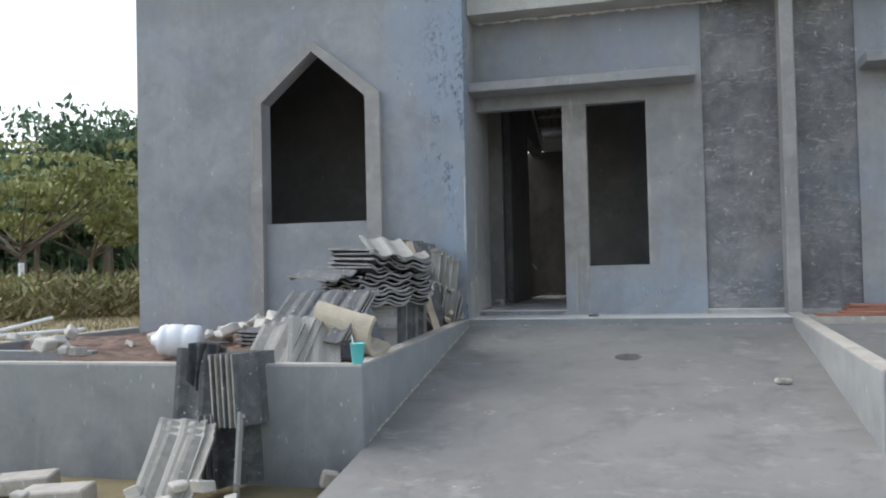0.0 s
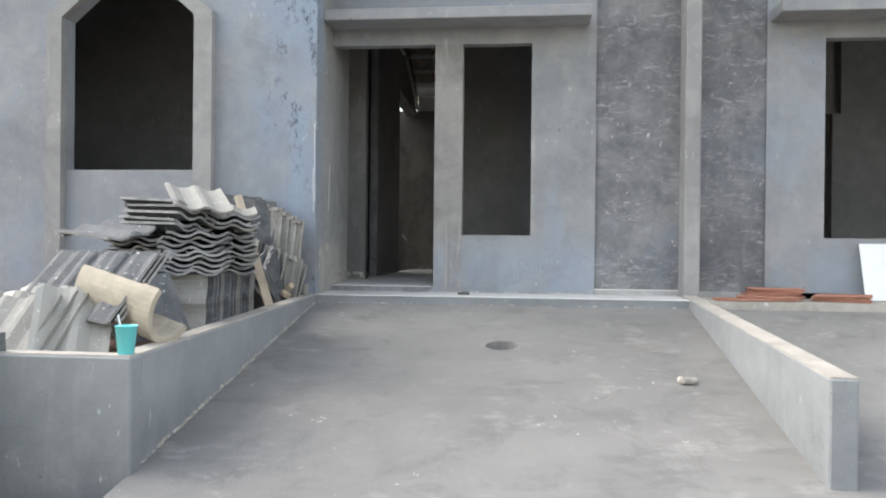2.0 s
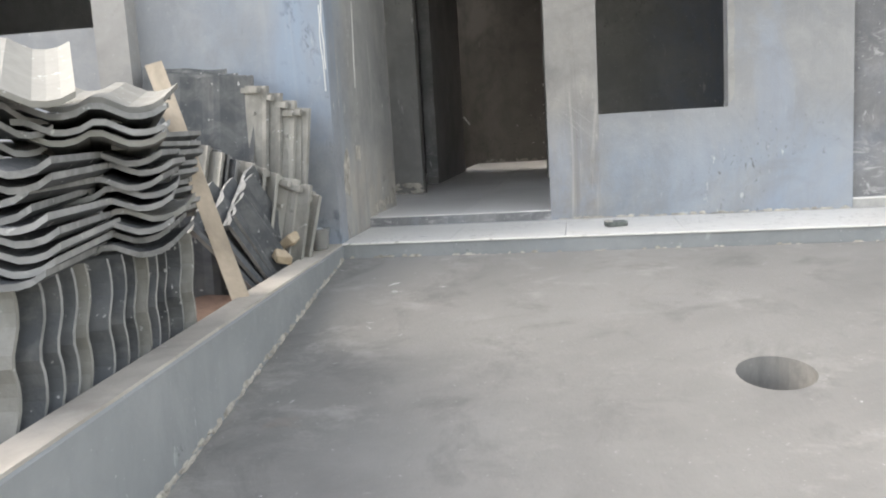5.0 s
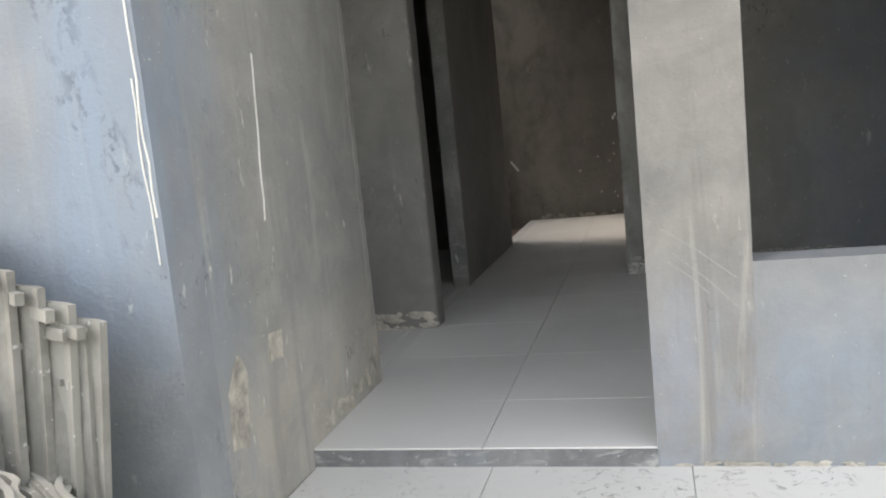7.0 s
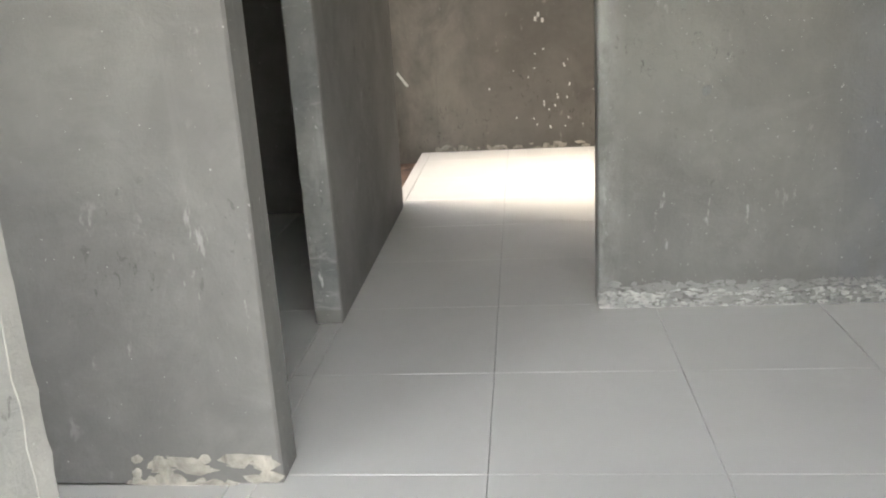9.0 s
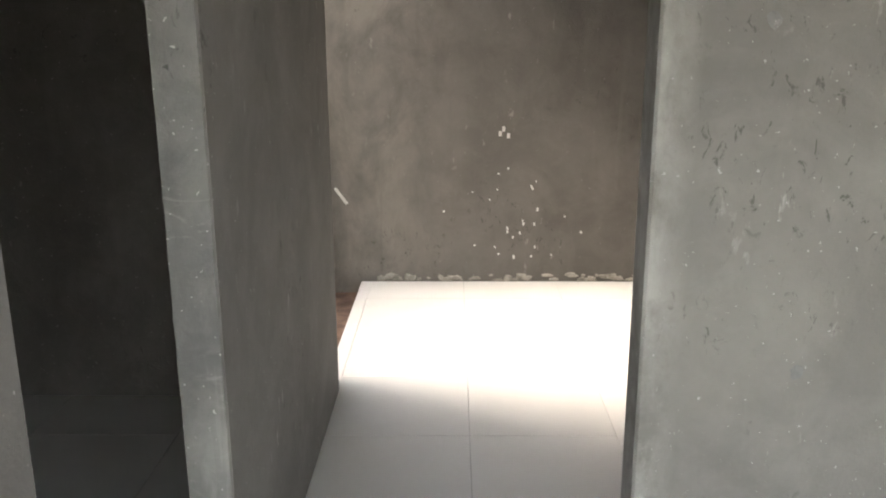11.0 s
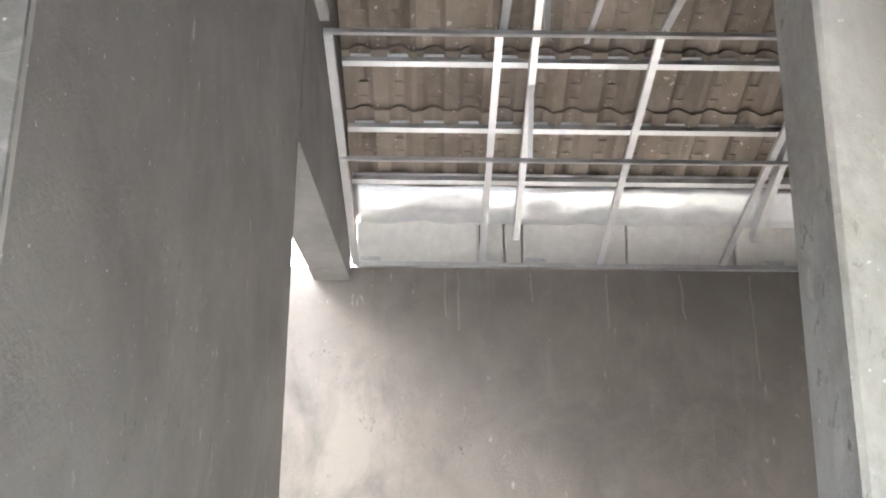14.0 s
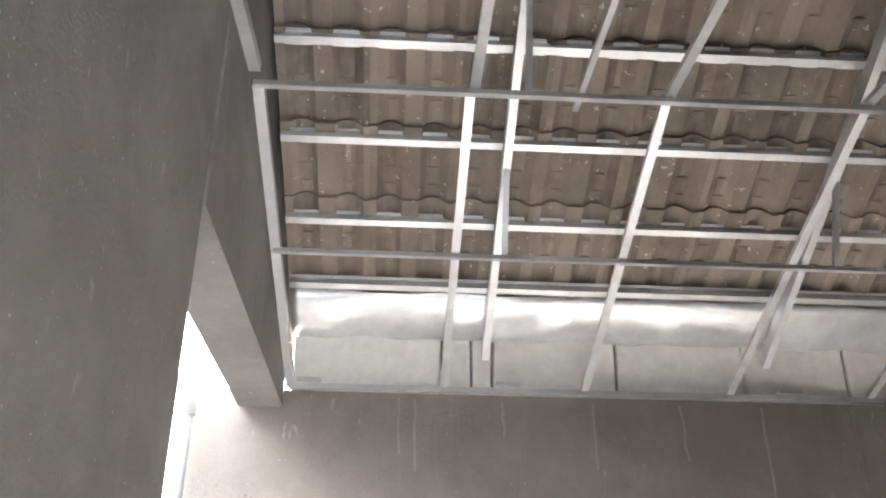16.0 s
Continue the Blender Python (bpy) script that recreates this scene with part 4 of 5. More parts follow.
# cream half-round ridge tile lying with its hollow up
bm = bmesh.new()
ra, rb, ln, n = 0.155, 0.135, 0.46, 18
outer, inner = [], []
for x, k in ((-ln / 2, 0.92), (ln * 0.28, 1.0), (ln * 0.3, 1.09), (ln / 2, 1.1)):
    outer.append([bm.verts.new((x, ra * k * math.cos(math.pi + math.pi * q / n), ra * k * math.sin(math.pi + math.pi * q / n))) for q in range(n + 1)])
    inner.append([bm.verts.new((x, rb * min(k, 1.03) * math.cos(math.pi + math.pi * q / n), rb * min(k, 1.03) * math.sin(math.pi + math.pi * q / n))) for q in range(n + 1)])
for i in range(3):
    for q in range(n):
        bm.faces.new((outer[i][q], outer[i + 1][q], outer[i + 1][q + 1], outer[i][q + 1]))
        bm.faces.new((inner[i][q], inner[i][q + 1], inner[i + 1][q + 1], inner[i + 1][q]))
    for q in (0, n):
        bm.faces.new((outer[i][q], inner[i][q], inner[i + 1][q], outer[i + 1][q]))
for i in (0, 3):
    for q in range(n):
        bm.faces.new((outer[i][q], outer[i][q + 1], inner[i][q + 1], inner[i][q]))
ridge = tagged(finish("ridge_tile", bm, M_RIDGE), "cream half-round ridge tile lying on the tile heap", "ridge tile")
ridge.matrix_basis = pose(-1.0, -3.3, 0.1, 0, 0, -14) @ pose(0, 0, 0, 0, 15, 0) @ pose(0, 0, 0, -38, 0, 0)


def cup(name, x, y, z, r0, r1, h, mat, label, straw=False):
    b = bmesh.new()
    prof = [(r0 * 0.98, 0), (r1, h), (r1 + 0.003, h), (r1 - 0.003, h - 0.002), (r0 - 0.004, 0.004)]
    rings = [[b.verts.new((rr * math.cos(2 * math.pi * q / 20), rr * math.sin(2 * math.pi * q / 20), zz)) for q in range(20)] for rr, zz in prof]
    for a, c in zip(rings, rings[1:]):
        for q in range(20):
            b.faces.new((a[q], a[(q + 1) % 20], c[(q + 1) % 20], c[q]))
    b.faces.new(rings[0][::-1])
    b.faces.new(rings[-1])
    ob = tagged(finish(name, b, mat, smooth=True), label, "cup")
    ob.matrix_basis = pose(x, y, z)
    if straw:
        s = part("straw", add_tube(bmesh.new(), [(0.0, 0, 0.01), (-0.04, 0.005, h + 0.045)], (0.004, 0.004), 8), M_WHITE, ob, "white plastic straw")
    return ob


cup("plastic_cup", -0.815, -3.745, -0.118, 0.033, 0.045, 0.118, M_CYAN, "turquoise plastic cup with a straw on the planter wall", True)
cup("plastic_cup", -0.915, -0.72, -0.043, 0.03, 0.042, 0.085, M_CLEAR, "clear plastic drinking cup at the wall corner")

# water jug on its side
bm = bmesh.new()
prof = [(-0.17, 0.02), (-0.17, 0.1), (-0.15, 0.118), (-0.06, 0.12), (-0.045, 0.11), (-0.03, 0.12), (0.05, 0.12), (0.065, 0.11), (0.08, 0.118), (0.12, 0.1), (0.15, 0.045), (0.18, 0.03), (0.18, 0.0)]
rings = [[bm.verts.new((x, r * math.cos(2 * math.pi * q / 24), r * math.sin(2 * math.pi * q / 24))) for q in range(24)] for x, r in prof[:-1]]
for a, b in zip(rings, rings[1:]):
    for q in range(24):
        bm.faces.new((a[q], a[(q + 1) % 24], b[(q + 1) % 24], b[q]))
bm.faces.new(rings[0][::-1])
bm.faces.new(rings[-1])
jug = tagged(finish("water_jug", bm, M_JUG, smooth=True), "cloudy white plastic water jug lying on the soil", "jug")
jug.matrix_basis = pose(-2.42, -3.1, -0.04, 0, -4, 200)

# dark cloth over the leaning tiles
bm = bmesh.new()
crng = random.Random(7)
n, k = 18, 16
cg = []
for i in range(n + 1):
    u = i / n
    col = []
    for j in range(k + 1):
        v = j / k
        fold = 0.022 * math.sin(u * 19 + 2 * v) + 0.012 * noise.noise((u * 6, v * 5, 4))
        over = min(1.0, v / 0.22)
        y = -3.8 - 0.13 * math.sin(over * math.pi / 2) - fold * (0.3 + v)
        z = 0.015 - (0 if v < 0.22 else (v - 0.22) * (0.28 + 0.09 * math.sin(u * 8)))
        col.append(bm.verts.new((-1.82 + 0.2 * u + 0.04 * (v - 0.5) * math.sin(u * 11), y, z + 0.012 * noise.noise((u * 9, v * 7, 8)))))
    cg.append(col)
for a, b in zip(cg, cg[1:]):
    for j in range(k):
        bm.faces.new((a[j], b[j], b[j + 1], a[j + 1]))
cloth = tagged(finish("cloth", bm, M_CLOTH, smooth=True), "dark grey work cloth draped over leaning roof tiles", "cloth")
cloth.modifiers.new("weave", 'SOLIDIFY').thickness = 0.006


def rubble(name, spots, count, size, label, mat, seed, group=""):
    """Broken lumps heaped round some spots, one object each."""
    r = random.Random(seed)
    for i in range(count):
        x, y, z, sx, sy = spots[i % len(spots)]
        b = bmesh.new()
        s = r.uniform(*size)
        bmesh.ops.create_cube(b, size=1)
        for v in b.verts:
            v.co = Vector((v.co.x * s * r.uniform(0.8, 1.7), v.co.y * s * r.uniform(0.7, 1.2), v.co.z * s * r.uniform(0.4, 0.9)))
        bmesh.ops.bevel(b, geom=list(b.edges), offset=s * 0.1, segments=1, affect='EDGES')
        ob = finish(name, b, mat)
        px, py = r.gauss(0, sx), r.gauss(0, sy)
        ob.matrix_basis = pose(x + px, y + py, z + r.uniform(0, 0.6) * s + max(0, 0.1 - abs(px) * 0.25 - abs(py) * 0.2) * (size[0] > 0.02), r.uniform(-30, 30), r.uniform(-30, 30), r.uniform(0, 360))
        tagged(ob, label, "rubble", group)


rubble("mortar_lump", [(-2.45, -1.75, -0.1, 0.26, 0.2), (-2.1, -1.7, -0.04, 0.2, 0.2), (-2.1, -2.05, -0.06, 0.2, 0.15), (-1.9, -1.9, 0.02, 0.15, 0.12)], 130, (0.05, 0.13), "broken pale mortar lump heaped on the soil", M_RUBBLE, 3, "broken mortar heap")
rubble("mortar_lump", [(-3.3, -3.3, -0.17, 0.16, 0.1), (-3.9, -2.2, -0.17, 0.4, 0.3)], 10, (0.06, 0.12), "pale broken block lying in the planter", M_RUBBLE, 5, "broken blocks in the planter")
rubble("mortar_lump", [(-1.0, -0.9, -0.1, 0.06, 0.08)], 9, (0.03, 0.06), "small broken mortar lump by the planter wall", M_SACK, 6, "small mortar lumps")
rubble("brick_piece", [(-2.45, -4.75, -0.82, 0.2, 0.15), (-1.5, -4.4, -0.81, 0.3, 0.15)], 16, (0.06, 0.1), "small broken masonry lump on the street earth", M_RUBBLE, 8, "masonry pieces on the street")
for x, y, z, a in ((-2.78, -4.2, -0.79, 20), (-2.36, -4.42, -0.79, 12), (-3.1, -4.3, -0.8, 5)):
    ob = finish("concrete_block", box_bm(-0.19, 0.19, -0.1, 0.1, -0.05, 0.05, bevel=0.01), M_KERBTOP)
    ob.matrix_basis = pose(x, y, z, 2, -3, a)
    tagged(ob, "worn pale concrete block lying on the ground", "block", "loose concrete blocks")
ob = finish("brick_piece", box_bm(-0.05, 0.05, -0.035, 0.035, -0.02, 0.02, bevel=0.012), M_MORTAR)
ob.matrix_basis = pose(1.7, -2.38, ramp_z(-2.38) + 0.018, -6, 4, 20)
tagged(ob, "broken cream brick piece on the driveway", "brick")
ob = finish("brick_piece", box_bm(-0.05, 0.05, -0.03, 0.03, -0.05, 0.05, bevel=0.012), M_KERBTOP)
ob.matrix_basis = pose(-0.93, -3.93, -0.76, 8, 14, 30)
tagged(ob, "broken pale brick leaning at the planter foot", "brick")
# stones in the drain hole
for i in range(5):
    b = add_lump(bmesh.new(), (0, 0, 0), (0.03, 0.025, 0.02), random.Random(i), 0.2)
    ob = finish("stone", b, M_RUBBLE)
    ob.matrix_basis = pose(0.6 + 0.035 * i % 0.13, -1.7 + 0.04 * math.sin(i * 2.2), ramp_z(-1.7) - 0.085)
    tagged(ob, "pale stone lying in the drain hole", "stone", "stones in the drain hole")
# crushed carton on the terrace
bm = box_bm(-0.045, 0.045, -0.028, 0.028, 0, 0.022, bevel=0.004)
pack = tagged(finish("card_pack", bm, M_PACK), "crushed dark card pack lying on the terrace tiles", "pack")
pack.matrix_basis = pose(0.29, -0.33, TERR + 0.002, 0, 0, 16)
part("flap", box_bm(-0.046, -0.02, -0.028, 0.028, 0.022, 0.026), M_RUBBLE, pack, "torn pale card flap")

# neighbour's terrace: clay tiles and a white board
G5 = "clay tiles stacked on the neighbouring terrace"
me = mesh_from("clay_tile", box_bm(-0.2, 0.2, -0.12, 0.12, -0.008, 0.008, bevel=0.003), M_CLAY)
for x, y, c, a in ((2.62, -0.4, 2, 4), (2.72, -0.22, 5, -3), (2.42, -0.42, 1, 2), (3.2, -0.36, 3, -20)):
    for i in range(c):
        ob = new("clay_tile", me)
        ob.matrix_basis = pose(x + trng.uniform(-0.02, 0.02), y + trng.uniform(-0.02, 0.02), TERR + 0.007 + 0.018 * i, 0, trng.uniform(-1, 1), a + trng.uniform(-4, 4))
        tagged(ob, "flat orange clay tile in a low stack on the terrace", "clay tile", G5)
ob = finish("white_board", box_bm(-0.26, 0.26, -0.006, 0.006, 0, 0.47, bevel=0.002), M_WHITE)
ob.matrix_basis = pose(3.68, -0.2, TERR, 0, 0, 0) @ pose(0, 0, 0, -20, 0, 0)
tagged(ob, "white board leaning on the neighbouring wall", "board")

# ---------------------------------------------------------------- crusts and splashes on walls
def crust(name, x0, x1, y, z0, z1, seed, label, mat=None, count=40, fat=1.0):
    r = random.Random(seed)
    b = bmesh.new()
    for i in range(count):
        x = r.uniform(x0, x1)
        add_lump(b, (x, y, r.uniform(z0, z1)), (r.uniform(0.01, 0.04) * fat, 0.005, r.uniform(0.006, 0.018) * fat), r, 0.35)
    return tagged(finish(name, b, mat or M_LIME), label, "mortar crust", kind="stuff")


crust("mortar_crust", -0.1, 0.9, 2.32, 0.0, 0.085, 1, "beige mortar smeared along the wall foot", M_SKIM, 700, 0.5)
crust("mortar_crust", -0.1, 0.9, 2.319, 0.0, 0.06, 4, "white lime smeared along the wall foot", M_LIME_THIN, 260, 0.45)
crust("mortar_crust", -0.11, 0.06, 2.319, 0.0, 0.05, 14, "white lime at the wall corner", M_LIME_THIN, 120, 0.45)
crust("mortar_crust", -1.2, -0.88, 1.326, 0.0, 0.07, 2, "mortar smeared along the foot of the partition", M_MORTAR, 40)
crust("mortar_crust", -0.88, 2.02, EDGE - 0.0, -0.13, -0.105, 3, "mortar crumbs along the foot of the terrace step", M_MORTAR, 150, 0.6)
crust("mortar_crust", -0.9, 1.9, BACK - 0.001, 0.0, 0.03, 5, "earthy mortar along the foot of the back wall", M_MORTAR, 120)
crust("mortar_crust", 0.02, 1.34, -0.002, TERR, TERR + 0.008, 6, "mortar crumbs along the wall foot on the terrace", M_MORTAR, 90, 0.5)


frng = random.Random(8)
bm = bmesh.new()
for i in range(240):
    y = frng.uniform(-3.7, -0.62)
    add_lump(bm, (-0.772 - 0.09 * (y + 3.8) / 3.2, y, ramp_z(y) + frng.uniform(0.0, 0.018)), (0.006, frng.uniform(0.01, 0.035), frng.uniform(0.004, 0.012)), frng, 0.35)
tagged(finish("mortar_crust", bm, M_MORTAR), "mortar squeezed out along the foot of the planter wall", "mortar crust", kind="stuff")


def splash(pts, width, label, axis='y', at=0.0, mat=None):
    """A thin run of lime or mortar on a wall."""
    b = bmesh.new()
    for (u0, z0), (u1, z1) in zip(pts, pts[1:]):
        if axis == 'y':
            add_bar(b, (u0, at, z0), (u1, at, z1), width, 0.004, up=(0, 1, 0))
        else:
            add_bar(b, (at, u0, z0), (at, u1, z1), width, 0.004, up=(1, 0, 0))
    return tagged(finish("lime_run", b, mat or M_LIME), label, "lime run", "lime runs on the walls")


def wander(u, z0, z1, seed, sway=0.006, drift=0.0):
    r = random.Random(seed)
    n_ = max(4, int((z0 - z1) / 0.05))
    return [(u + drift * k / n_ + r.uniform(-sway, sway), z0 + (z1 - z0) * k / n_) for k in range(n_ + 1)]


splash(wander(-0.884, 1.3, 0.69, 1, 0.003, 0.004), 0.0036, "white paint run down the front wall edge", 'y', FRONT - 0.001)
splash(wander(-0.893, 0.95, 0.6, 2, 0.003, 0.006), 0.003, "white paint run down the front wall edge", 'y', FRONT - 0.001)
splash(wander(-0.08, 1.03, 0.63, 3, 0.003, -0.04), 0.004, "thin lime run down the entrance side wall", 'x', -0.884)
for a, b in (((0.038, 0.528), (0.2, 0.405)), ((0.062, 0.47), (0.2, 0.338)), ((0.05, 0.45), (0.14, 0.37))):
    splash([a, ((a[0] + b[0]) / 2, (a[1] + b[1]) / 2 + 0.006), b], 0.003, "pale scratch across the door wall", 'y', 0.001, M_SKIM)


def plaster_patch(points, axis, at, mat, label, seed):
    """A thin uneven skim of mortar within a rough outline."""
    r = random.Random(seed)
    ring = []
    for (u0, z0), (u1, z1) in zip(points, points[1:] + points[:1]):
        k_ = max(2, int(math.hypot(u1 - u0, z1 - z0) / 0.03))
        for q in range(k_):
            ring.append((u0 + (u1 - u0) * q / k_ + r.uniform(-0.004, 0.004), z0 + (z1 - z0) * q / k_ + r.uniform(-0.009, 0.009)))
    b = bmesh.new()
    if axis == 'y':
        add_prism(b, ring, at - 0.0006, at + 0.002)
    else:
        add_side_prism(b, ring, at - 0.002, at + 0.0006)
    return tagged(finish("mortar_skim", b, mat), label, "mortar skim", "mortar skims on the walls")


plaster_patch([(0.05, 0.02), (0.55, 0.03), (0.58, 0.14), (0.4, 0.07), (0.1, 0.06)], 'x', -0.884, M_MORTAR, "crumbling mortar along the side wall foot", 9)
plaster_patch([(0.56, 0.2), (0.598, 0.2), (0.598, 2.5), (0.58, 2.5)], 'x', -0.884, M_SKIM, "pale mortar edge of the side wall", 10)
plaster_patch([(-0.56, 0.6), (-0.53, 0.6), (-0.5, 2.2), (-0.56, 2.2)], 'x', -0.884, M_SKIM, "pale mortar edge of the side wall", 11)
plaster_patch([(VX1 + 0.002, 0.45), (VX1 + 0.03, 0.5), (VX1 + 0.028, 1.5), (VX1 + 0.002, 2.0)], 'y', -0.001, M_SKIM, "pale mortar skim beside the window opening", 12)
plaster_patch([(-0.76, 2.04), (-0.73, 2.04), (-0.69, 1.4), (-0.74, 0.6), (-0.77, 0.6)], 'y', BACK - 0.0005, M_BACK, "long lime stain down the back wall", 13)
plaster_patch([(-0.41, 0.16), (-0.34, 0.14), (-0.31, 0.3), (-0.34, 0.36), (-0.4, 0.28)], 'x', -0.8835, M_MORTAR, "beige mortar patch on the entrance side wall", 51)
plaster_patch([(-0.2, 0.3), (-0.12, 0.29), (-0.11, 0.36), (-0.18, 0.37)], 'x', -0.8835, M_MORTAR, "beige mortar patch on the entrance side wall", 52)
splash([(-1.115, 0.512), (-1.052, 0.425)], 0.016, "white mortar dash on the back wall", 'y', BACK - 0.001)
drng = random.Random(12)
for i in range(26):
    x, z = drng.gauss(-0.165, 0.15), drng.uniform(0.12, 0.68)
    splash([(x, z), (x + drng.uniform(-0.004, 0.008), z - drng.uniform(0.006, 0.02))], drng.uniform(0.006, 0.012), "small white mortar fleck on the back wall", 'y', BACK - 0.001)
for x, z in ((-0.222, 0.825), (-0.197, 0.79), (-0.24, 0.8)):
    splash([(x, z + 0.012), (x, z - 0.015)], 0.016, "small white mortar fleck on the back wall", 'y', BACK - 0.001)
for x, z in ((-0.066, 1.558), (0.091, 1.352), (0.042, 1.452), (0.2, 0.674)):
    bm = bmesh.new()
    add_lump(bm, (x, 2.321, z), (0.014, 0.002, 0.016), drng, 0.2, 2)
    tagged(finish("mortar_dab", bm, M_END), "small pale mortar dab on the inner wall", "mortar dab", "mortar dabs on the inner wall")

for x, l in ((-0.5, 0.2), (-0.44, 0.26), (-0.12, 0.13), (0.22, 0.24), (0.55, 0.2), (0.86, 0.46), (1.2, 0.3)):
    splash(wander(x, 2.3, 2.3 - l, int(x * 100) + 200, 0.005, 0.012), 0.008, "faint lime drip below the wall head", 'y', BACK - 0.001, M_DRIP)

# ---------------------------------------------------------------- vegetation beyond the house
EYE0 = Vector((0.95, -8.44, 0))


def afar(deg, dist, z=0.0):
    """A place some degrees to the left of straight ahead and so many metres off the street."""
    a = radians(deg)
    return Vector((EYE0.x - dist * math.sin(a), EYE0.y + dist * math.cos(a), z))


def ground_z(y):
    return -0.17 + (0.02 * min(30.0, y - 9) if y > 9 else 0)


def leaves(b, centre, size, count, leaf, r):
    for i in range(count):
        d = Vector((r.gauss(0, 1), r.gauss(0, 1), r.gauss(0, 1))).normalized() * r.uniform(0.45, 1.0)
        c = Vector(centre) + Vector((d.x * size[0], d.y * size[1], d.z * size[2]))
        m = Euler([r.uniform(0, 6.3) for _ in range(3)]).to_matrix()
        s = leaf * r.uniform(0.5, 1.3)
        vs = [b.verts.new(c + m @ Vector(p) * s) for p in ((-1, 0, 0), (0, -0.45, 0.1), (1, 0, 0), (0, 0.45, 0.1))]
        b.faces.new(vs)


def tree(deg, dist, height, spread, mat, label, seed, flat=False):
    r = random.Random(seed)
    foot = afar(deg, dist)
    foot.z = ground_z(foot.y)
    root = group_empty("tree", Matrix.Translation(foot), label, "tree", "trees beyond the field")
    b = bmesh.new()
    th = height * (0.4 if flat else 0.5)
    add_tube(b, [(0, 0, -0.1), (0.05, 0, th * 0.5), (0, 0.05, th)], (height * 0.03, height * 0.022, height * 0.016), 8)
    tips = []
    for i in range(10):
        a, lift = r.uniform(0, 6.28), r.uniform(0.3, 0.95)
        q = Vector((math.cos(a) * spread * r.uniform(0.5, 0.95), math.sin(a) * spread * r.uniform(0.5, 0.95), th + (height - th) * lift * (0.75 if flat else 0.85)))
        mid = q * 0.5
        mid.z = th + (q.z - th) * 0.35
        add_tube(b, [(0, 0, th * r.uniform(0.75, 1.0)), mid, q], (height * 0.012, height * 0.007, height * 0.003), 5)
        tips.append(q)
    part("trunk", b, M_BARK, root)
    b = bmesh.new()
    for q in tips + [Vector((0, 0, height * 0.85)), Vector((0.3, 0, height * 0.7))]:
        for j in range(5):
            c = q + Vector((r.gauss(0, spread * 0.22), r.gauss(0, spread * 0.22), r.gauss(0, height * 0.05)))
            leaves(b, c, (spread * 0.26, spread * 0.26, height * (0.02 if flat else 0.09)), 60, 0.1 if flat else 0.18, r)
    part("crown", b, mat, root)
    return root


tree(41.3, 21, 3.7, 2.7, M_LEAF2, "slender tree with flat layers of yellow-green leaves", 1, True)
tree(37.5, 24, 3.2, 1.9, M_LEAF2, "small tree with drooping yellowish leaf layers", 2, True)
for i, (d, s, h, w) in enumerate(((46, 40, 7.2, 4.0), (42.5, 44, 6.9, 4.2), (39.0, 42, 6.1, 3.6), (36.4, 38, 7.6, 4.0), (34.4, 36, 6.8, 3.6), (40.5, 34, 4.6, 3.0), (36.5, 33, 4.2, 3.0), (44, 33, 4.5, 3.0))):
    tree(d, s, h, w, M_LEAF, "dense dark green tree behind the dry field", 10 + i)
# low hazy woods closing the gaps below the crowns
b = bmesh.new()
r = random.Random(77)
for i in range(150):
    q = afar(r.uniform(30, 52), r.uniform(40, 52))
    leaves(b, (q.x, q.y, r.uniform(0.4, 4.2)), (2.2, 2.2, 1.4), 70, 0.36, r)
tagged(finish("far_woods", b, M_LEAF), "dark green undergrowth at the far edge of the field", "woods", kind="stuff")
# dry scrub with vines
b = bmesh.new()
for i in range(9000):
    q = afar(r.uniform(31, 50), r.uniform(13.5, 21))
    g = ground_z(q.y)
    h = r.uniform(0.1, 0.4) * (1.15 + 0.5 * noise.noise((q.x * 0.5, q.y * 0.5, 0)))
    lean = Vector((r.gauss(0, 1.1), r.gauss(0, 1.1), 0.8)).normalized() * h
    s = Vector((r.uniform(-1, 1), r.uniform(-1, 1), 0)).normalized() * r.uniform(0.012, 0.035)
    z0 = r.uniform(0, 1) ** 2 * 0.6
    vs = [b.verts.new(Vector((q.x, q.y, g + z0)) + o) for o in (-s, s, lean)]
    b.faces.new(vs)
tagged(finish("dry_scrub", b, M_BLADE), "tangled dry scrub and tall grass at the field edge", "scrub", kind="stuff")
b = bmesh.new()
for i in range(2600):
    q = afar(r.uniform(31, 50), r.uniform(14, 20))
    leaves(b, (q.x, q.y, ground_z(q.y) + r.uniform(0.1, 0.65)), (0.16, 0.16, 0.1), 3, 0.06, r)
tagged(finish("scrub_leaves", b, M_LEAF2), "sparse green weeds among the dry scrub", "weeds", kind="stuff")
b = bmesh.new()
for i in range(6000):
    q = afar(r.uniform(31, 50), r.uniform(7.5, 14.5))
    if q.x > LEFT - 0.5:
        continue
    g = ground_z(q.y) - (0.0 if q.y > -1.2 else 0.08 * (-1.2 - q.y))
    lean = Vector((r.gauss(0, 0.4), r.gauss(0, 0.4), 1)).normalized() * r.uniform(0.03, 0.09)
    s = Vector((r.uniform(-1, 1), r.uniform(-1, 1), 0)).normalized() * 0.006
    b.faces.new([b.verts.new(Vector((q.x, q.y, g)) + o) for o in (-s, s, lean)])
tagged(finish("dry_grass", b, M_BLADE), "short dry yellow-brown grass beside the house", "grass", kind="stuff")
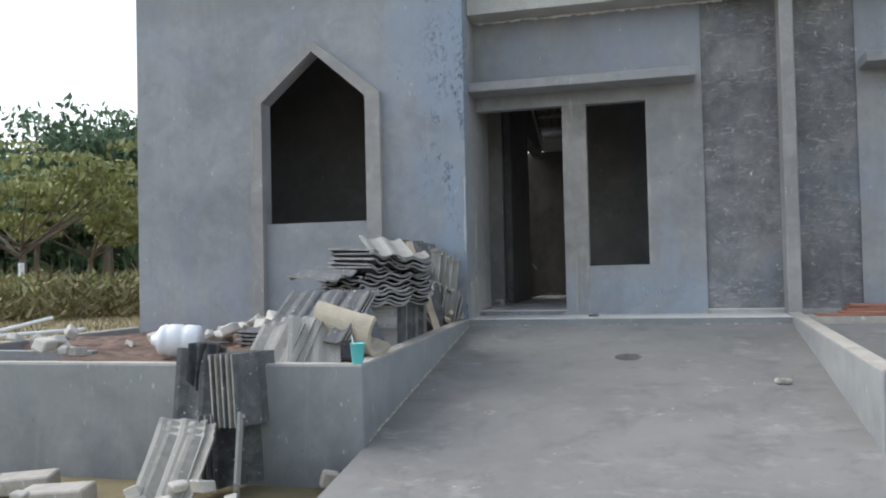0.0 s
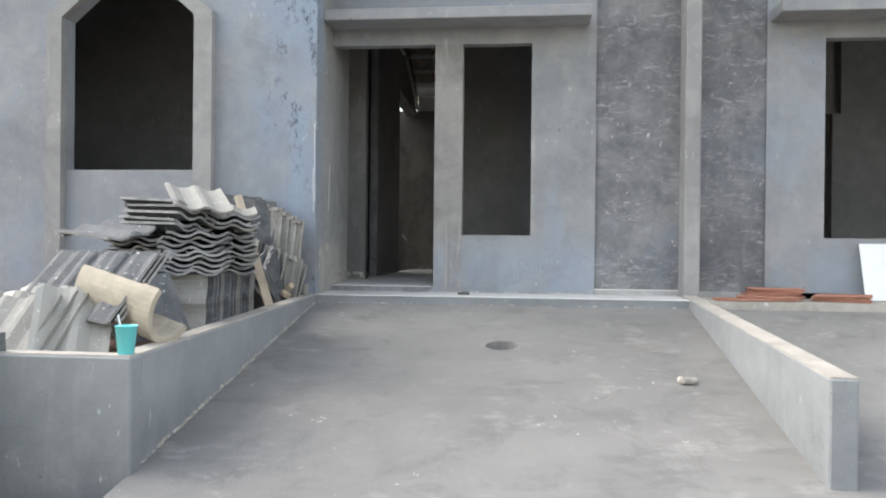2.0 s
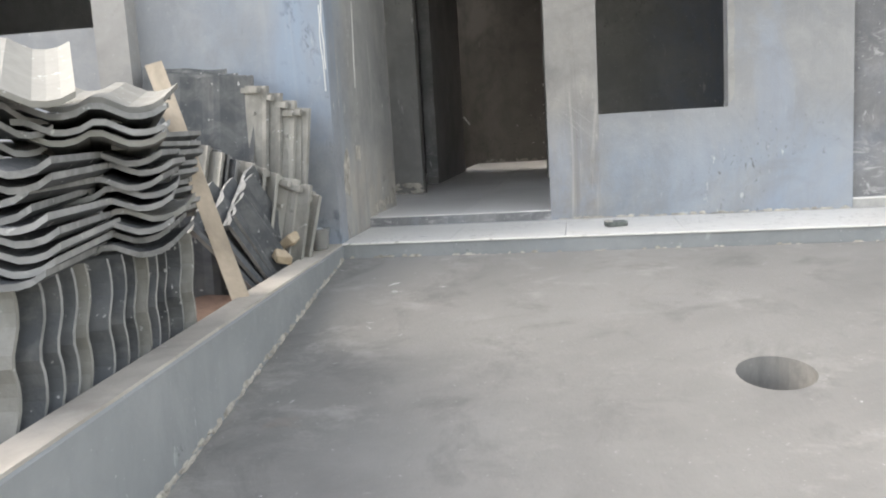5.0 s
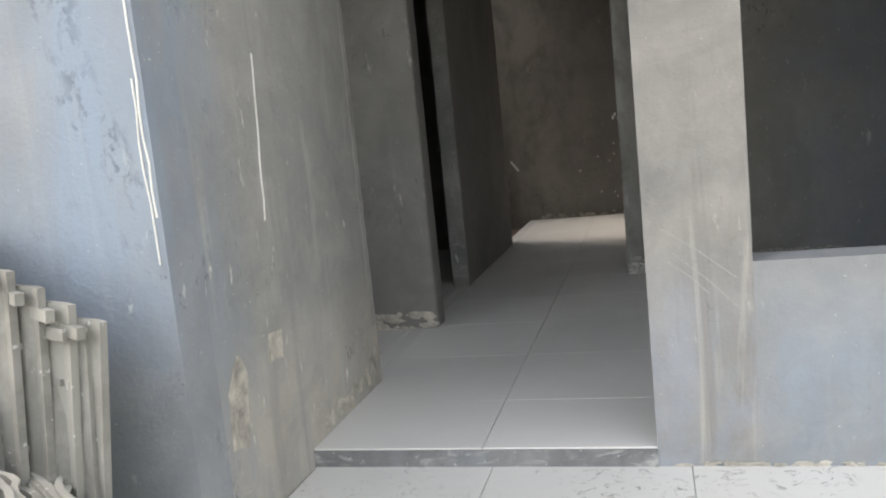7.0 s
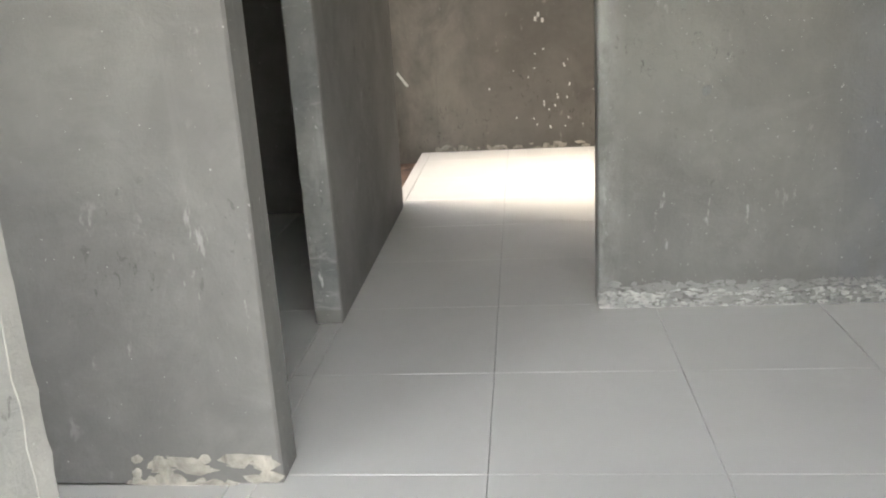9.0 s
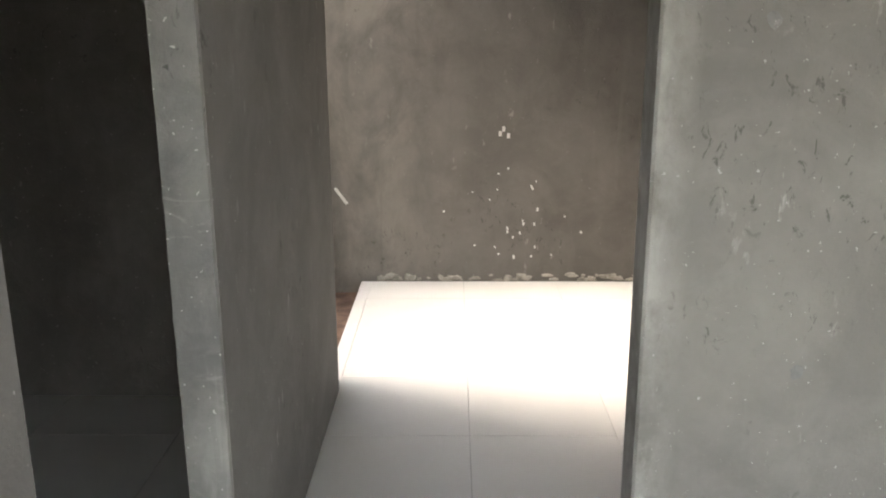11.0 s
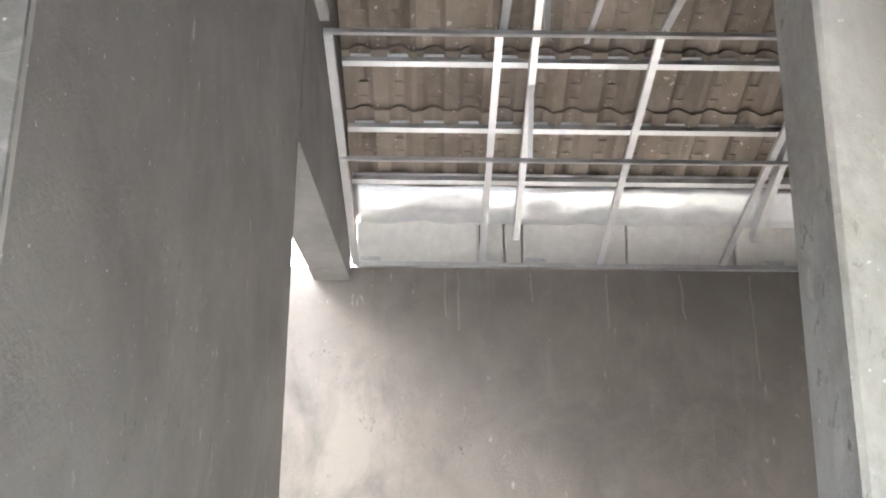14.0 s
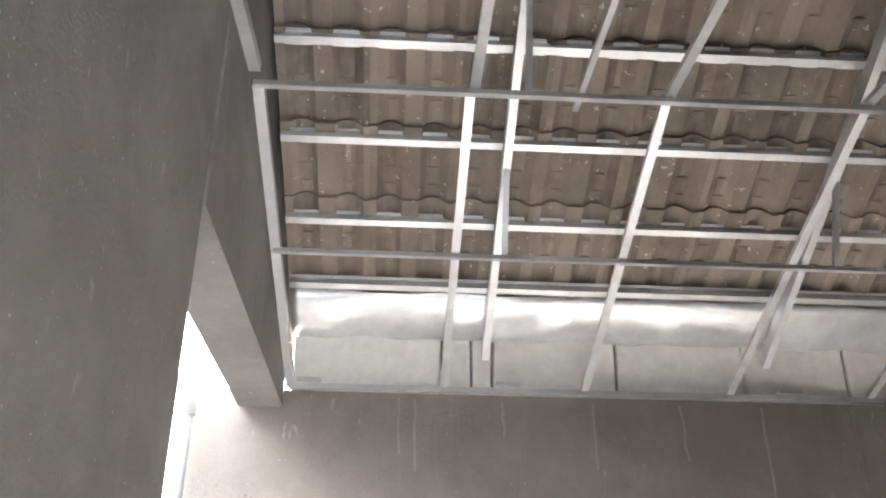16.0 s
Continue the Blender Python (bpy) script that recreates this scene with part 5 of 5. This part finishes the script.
for d0, s0, d1, s1, z1 in ((43.5, 9.6, 39.6, 9.9, 0.14), (44.5, 9.2, 37.8, 9.6, 0.02)):
    p, q = afar(d0, s0, -0.12), afar(d1, s1, -0.12 + z1)
    tagged(finish("white_pole", add_tube(bmesh.new(), [p, q], (0.022, 0.018), 8), M_WHITE), "white painted pole lying on the dry grass", "pole", "poles on the grass")
p = afar(41.3, 17)
tagged(finish("white_post", add_tube(bmesh.new(), [(p.x, p.y, -0.2), (p.x, p.y, 0.75)], (0.06, 0.05), 10), M_WHITE), "short white post standing in the scrub", "post")

# ---------------------------------------------------------------- rows of tiles: roof, terrace and floor
roof = group_empty("roof", Matrix.Identity(4), "brown undersides of concrete roof tiles on steel battens", "roof", kind="structure")
heads = [*HEADS, 3.3]
for i, y in enumerate(heads):
    for c in range(11):
        x = -0.9 + 0.14 + c * 0.28
        ob = new("roof_tile", ME_ROOF)
        ob.parent = roof
        ob.matrix_basis = pose(x, y, roof_z(y) + 0.03, -28.5, 0, 0) @ pose(0, -0.14, 0)
bm = bmesh.new()
add_side_prism(bm, [(BACK + 0.32, roof_z(BACK + 0.32) + 0.13), (3.3, roof_z(3.3) + 0.13), (3.3, roof_z(3.3) + 0.17), (BACK + 0.32, roof_z(BACK + 0.32) + 0.17)], -1.09, 2.2)
structure("ceiling_roof_back", bm, M_TILE_UNDER, "closed roof covering above the tile undersides", "roof")


def tiled(floor_name, parent, xs_, ys_, z, mat):
    cache = {}
    for x0, x1 in zip(xs_, xs_[1:]):
        for y0, y1 in zip(ys_, ys_[1:]):
            key = (round(x1 - x0, 3), round(y1 - y0, 3))
            if key not in cache:
                w, h = key
                cache[key] = mesh_from("floor_tile", box_bm(0.0008, w - 0.0008, 0.0008, h - 0.0008, -0.008, 0, bevel=0.0012), mat)
            ob = new("tile", cache[key])
            ob.parent = parent
            ob.matrix_basis = pose(x0, y0, z + trng.uniform(0, 0.0008))


fl = bpy.data.objects["floor"]
tiled("tile", fl, (-0.985, -0.926, -0.43, 0.066, 0.562, 1.058, 1.554, 2.03), (0.0, 0.371, 0.867, 1.363, 1.859, 2.355, 2.851, 3.347, 3.843, 4.339, 4.835, BACK - 0.03), 0.002, M_TILE)
tiled("tile", fl, (-1.918, -1.422, -0.987), (-0.3, 0.371, 0.867, 1.325), 0.002, M_TILE)
tiled("tile", fl, (-2.91, -2.414, -1.918, -1.422, -0.987), (1.45, 1.859, 2.355, 2.851, 3.347, 3.75), 0.002, M_TILE)
tiled("tile", bpy.data.objects["floor_terrace_base"], (-0.883, -0.405, 0.077, 0.56, 1.043, 1.526, 2.028), (EDGE, -0.002), TERR, M_TERRACE)
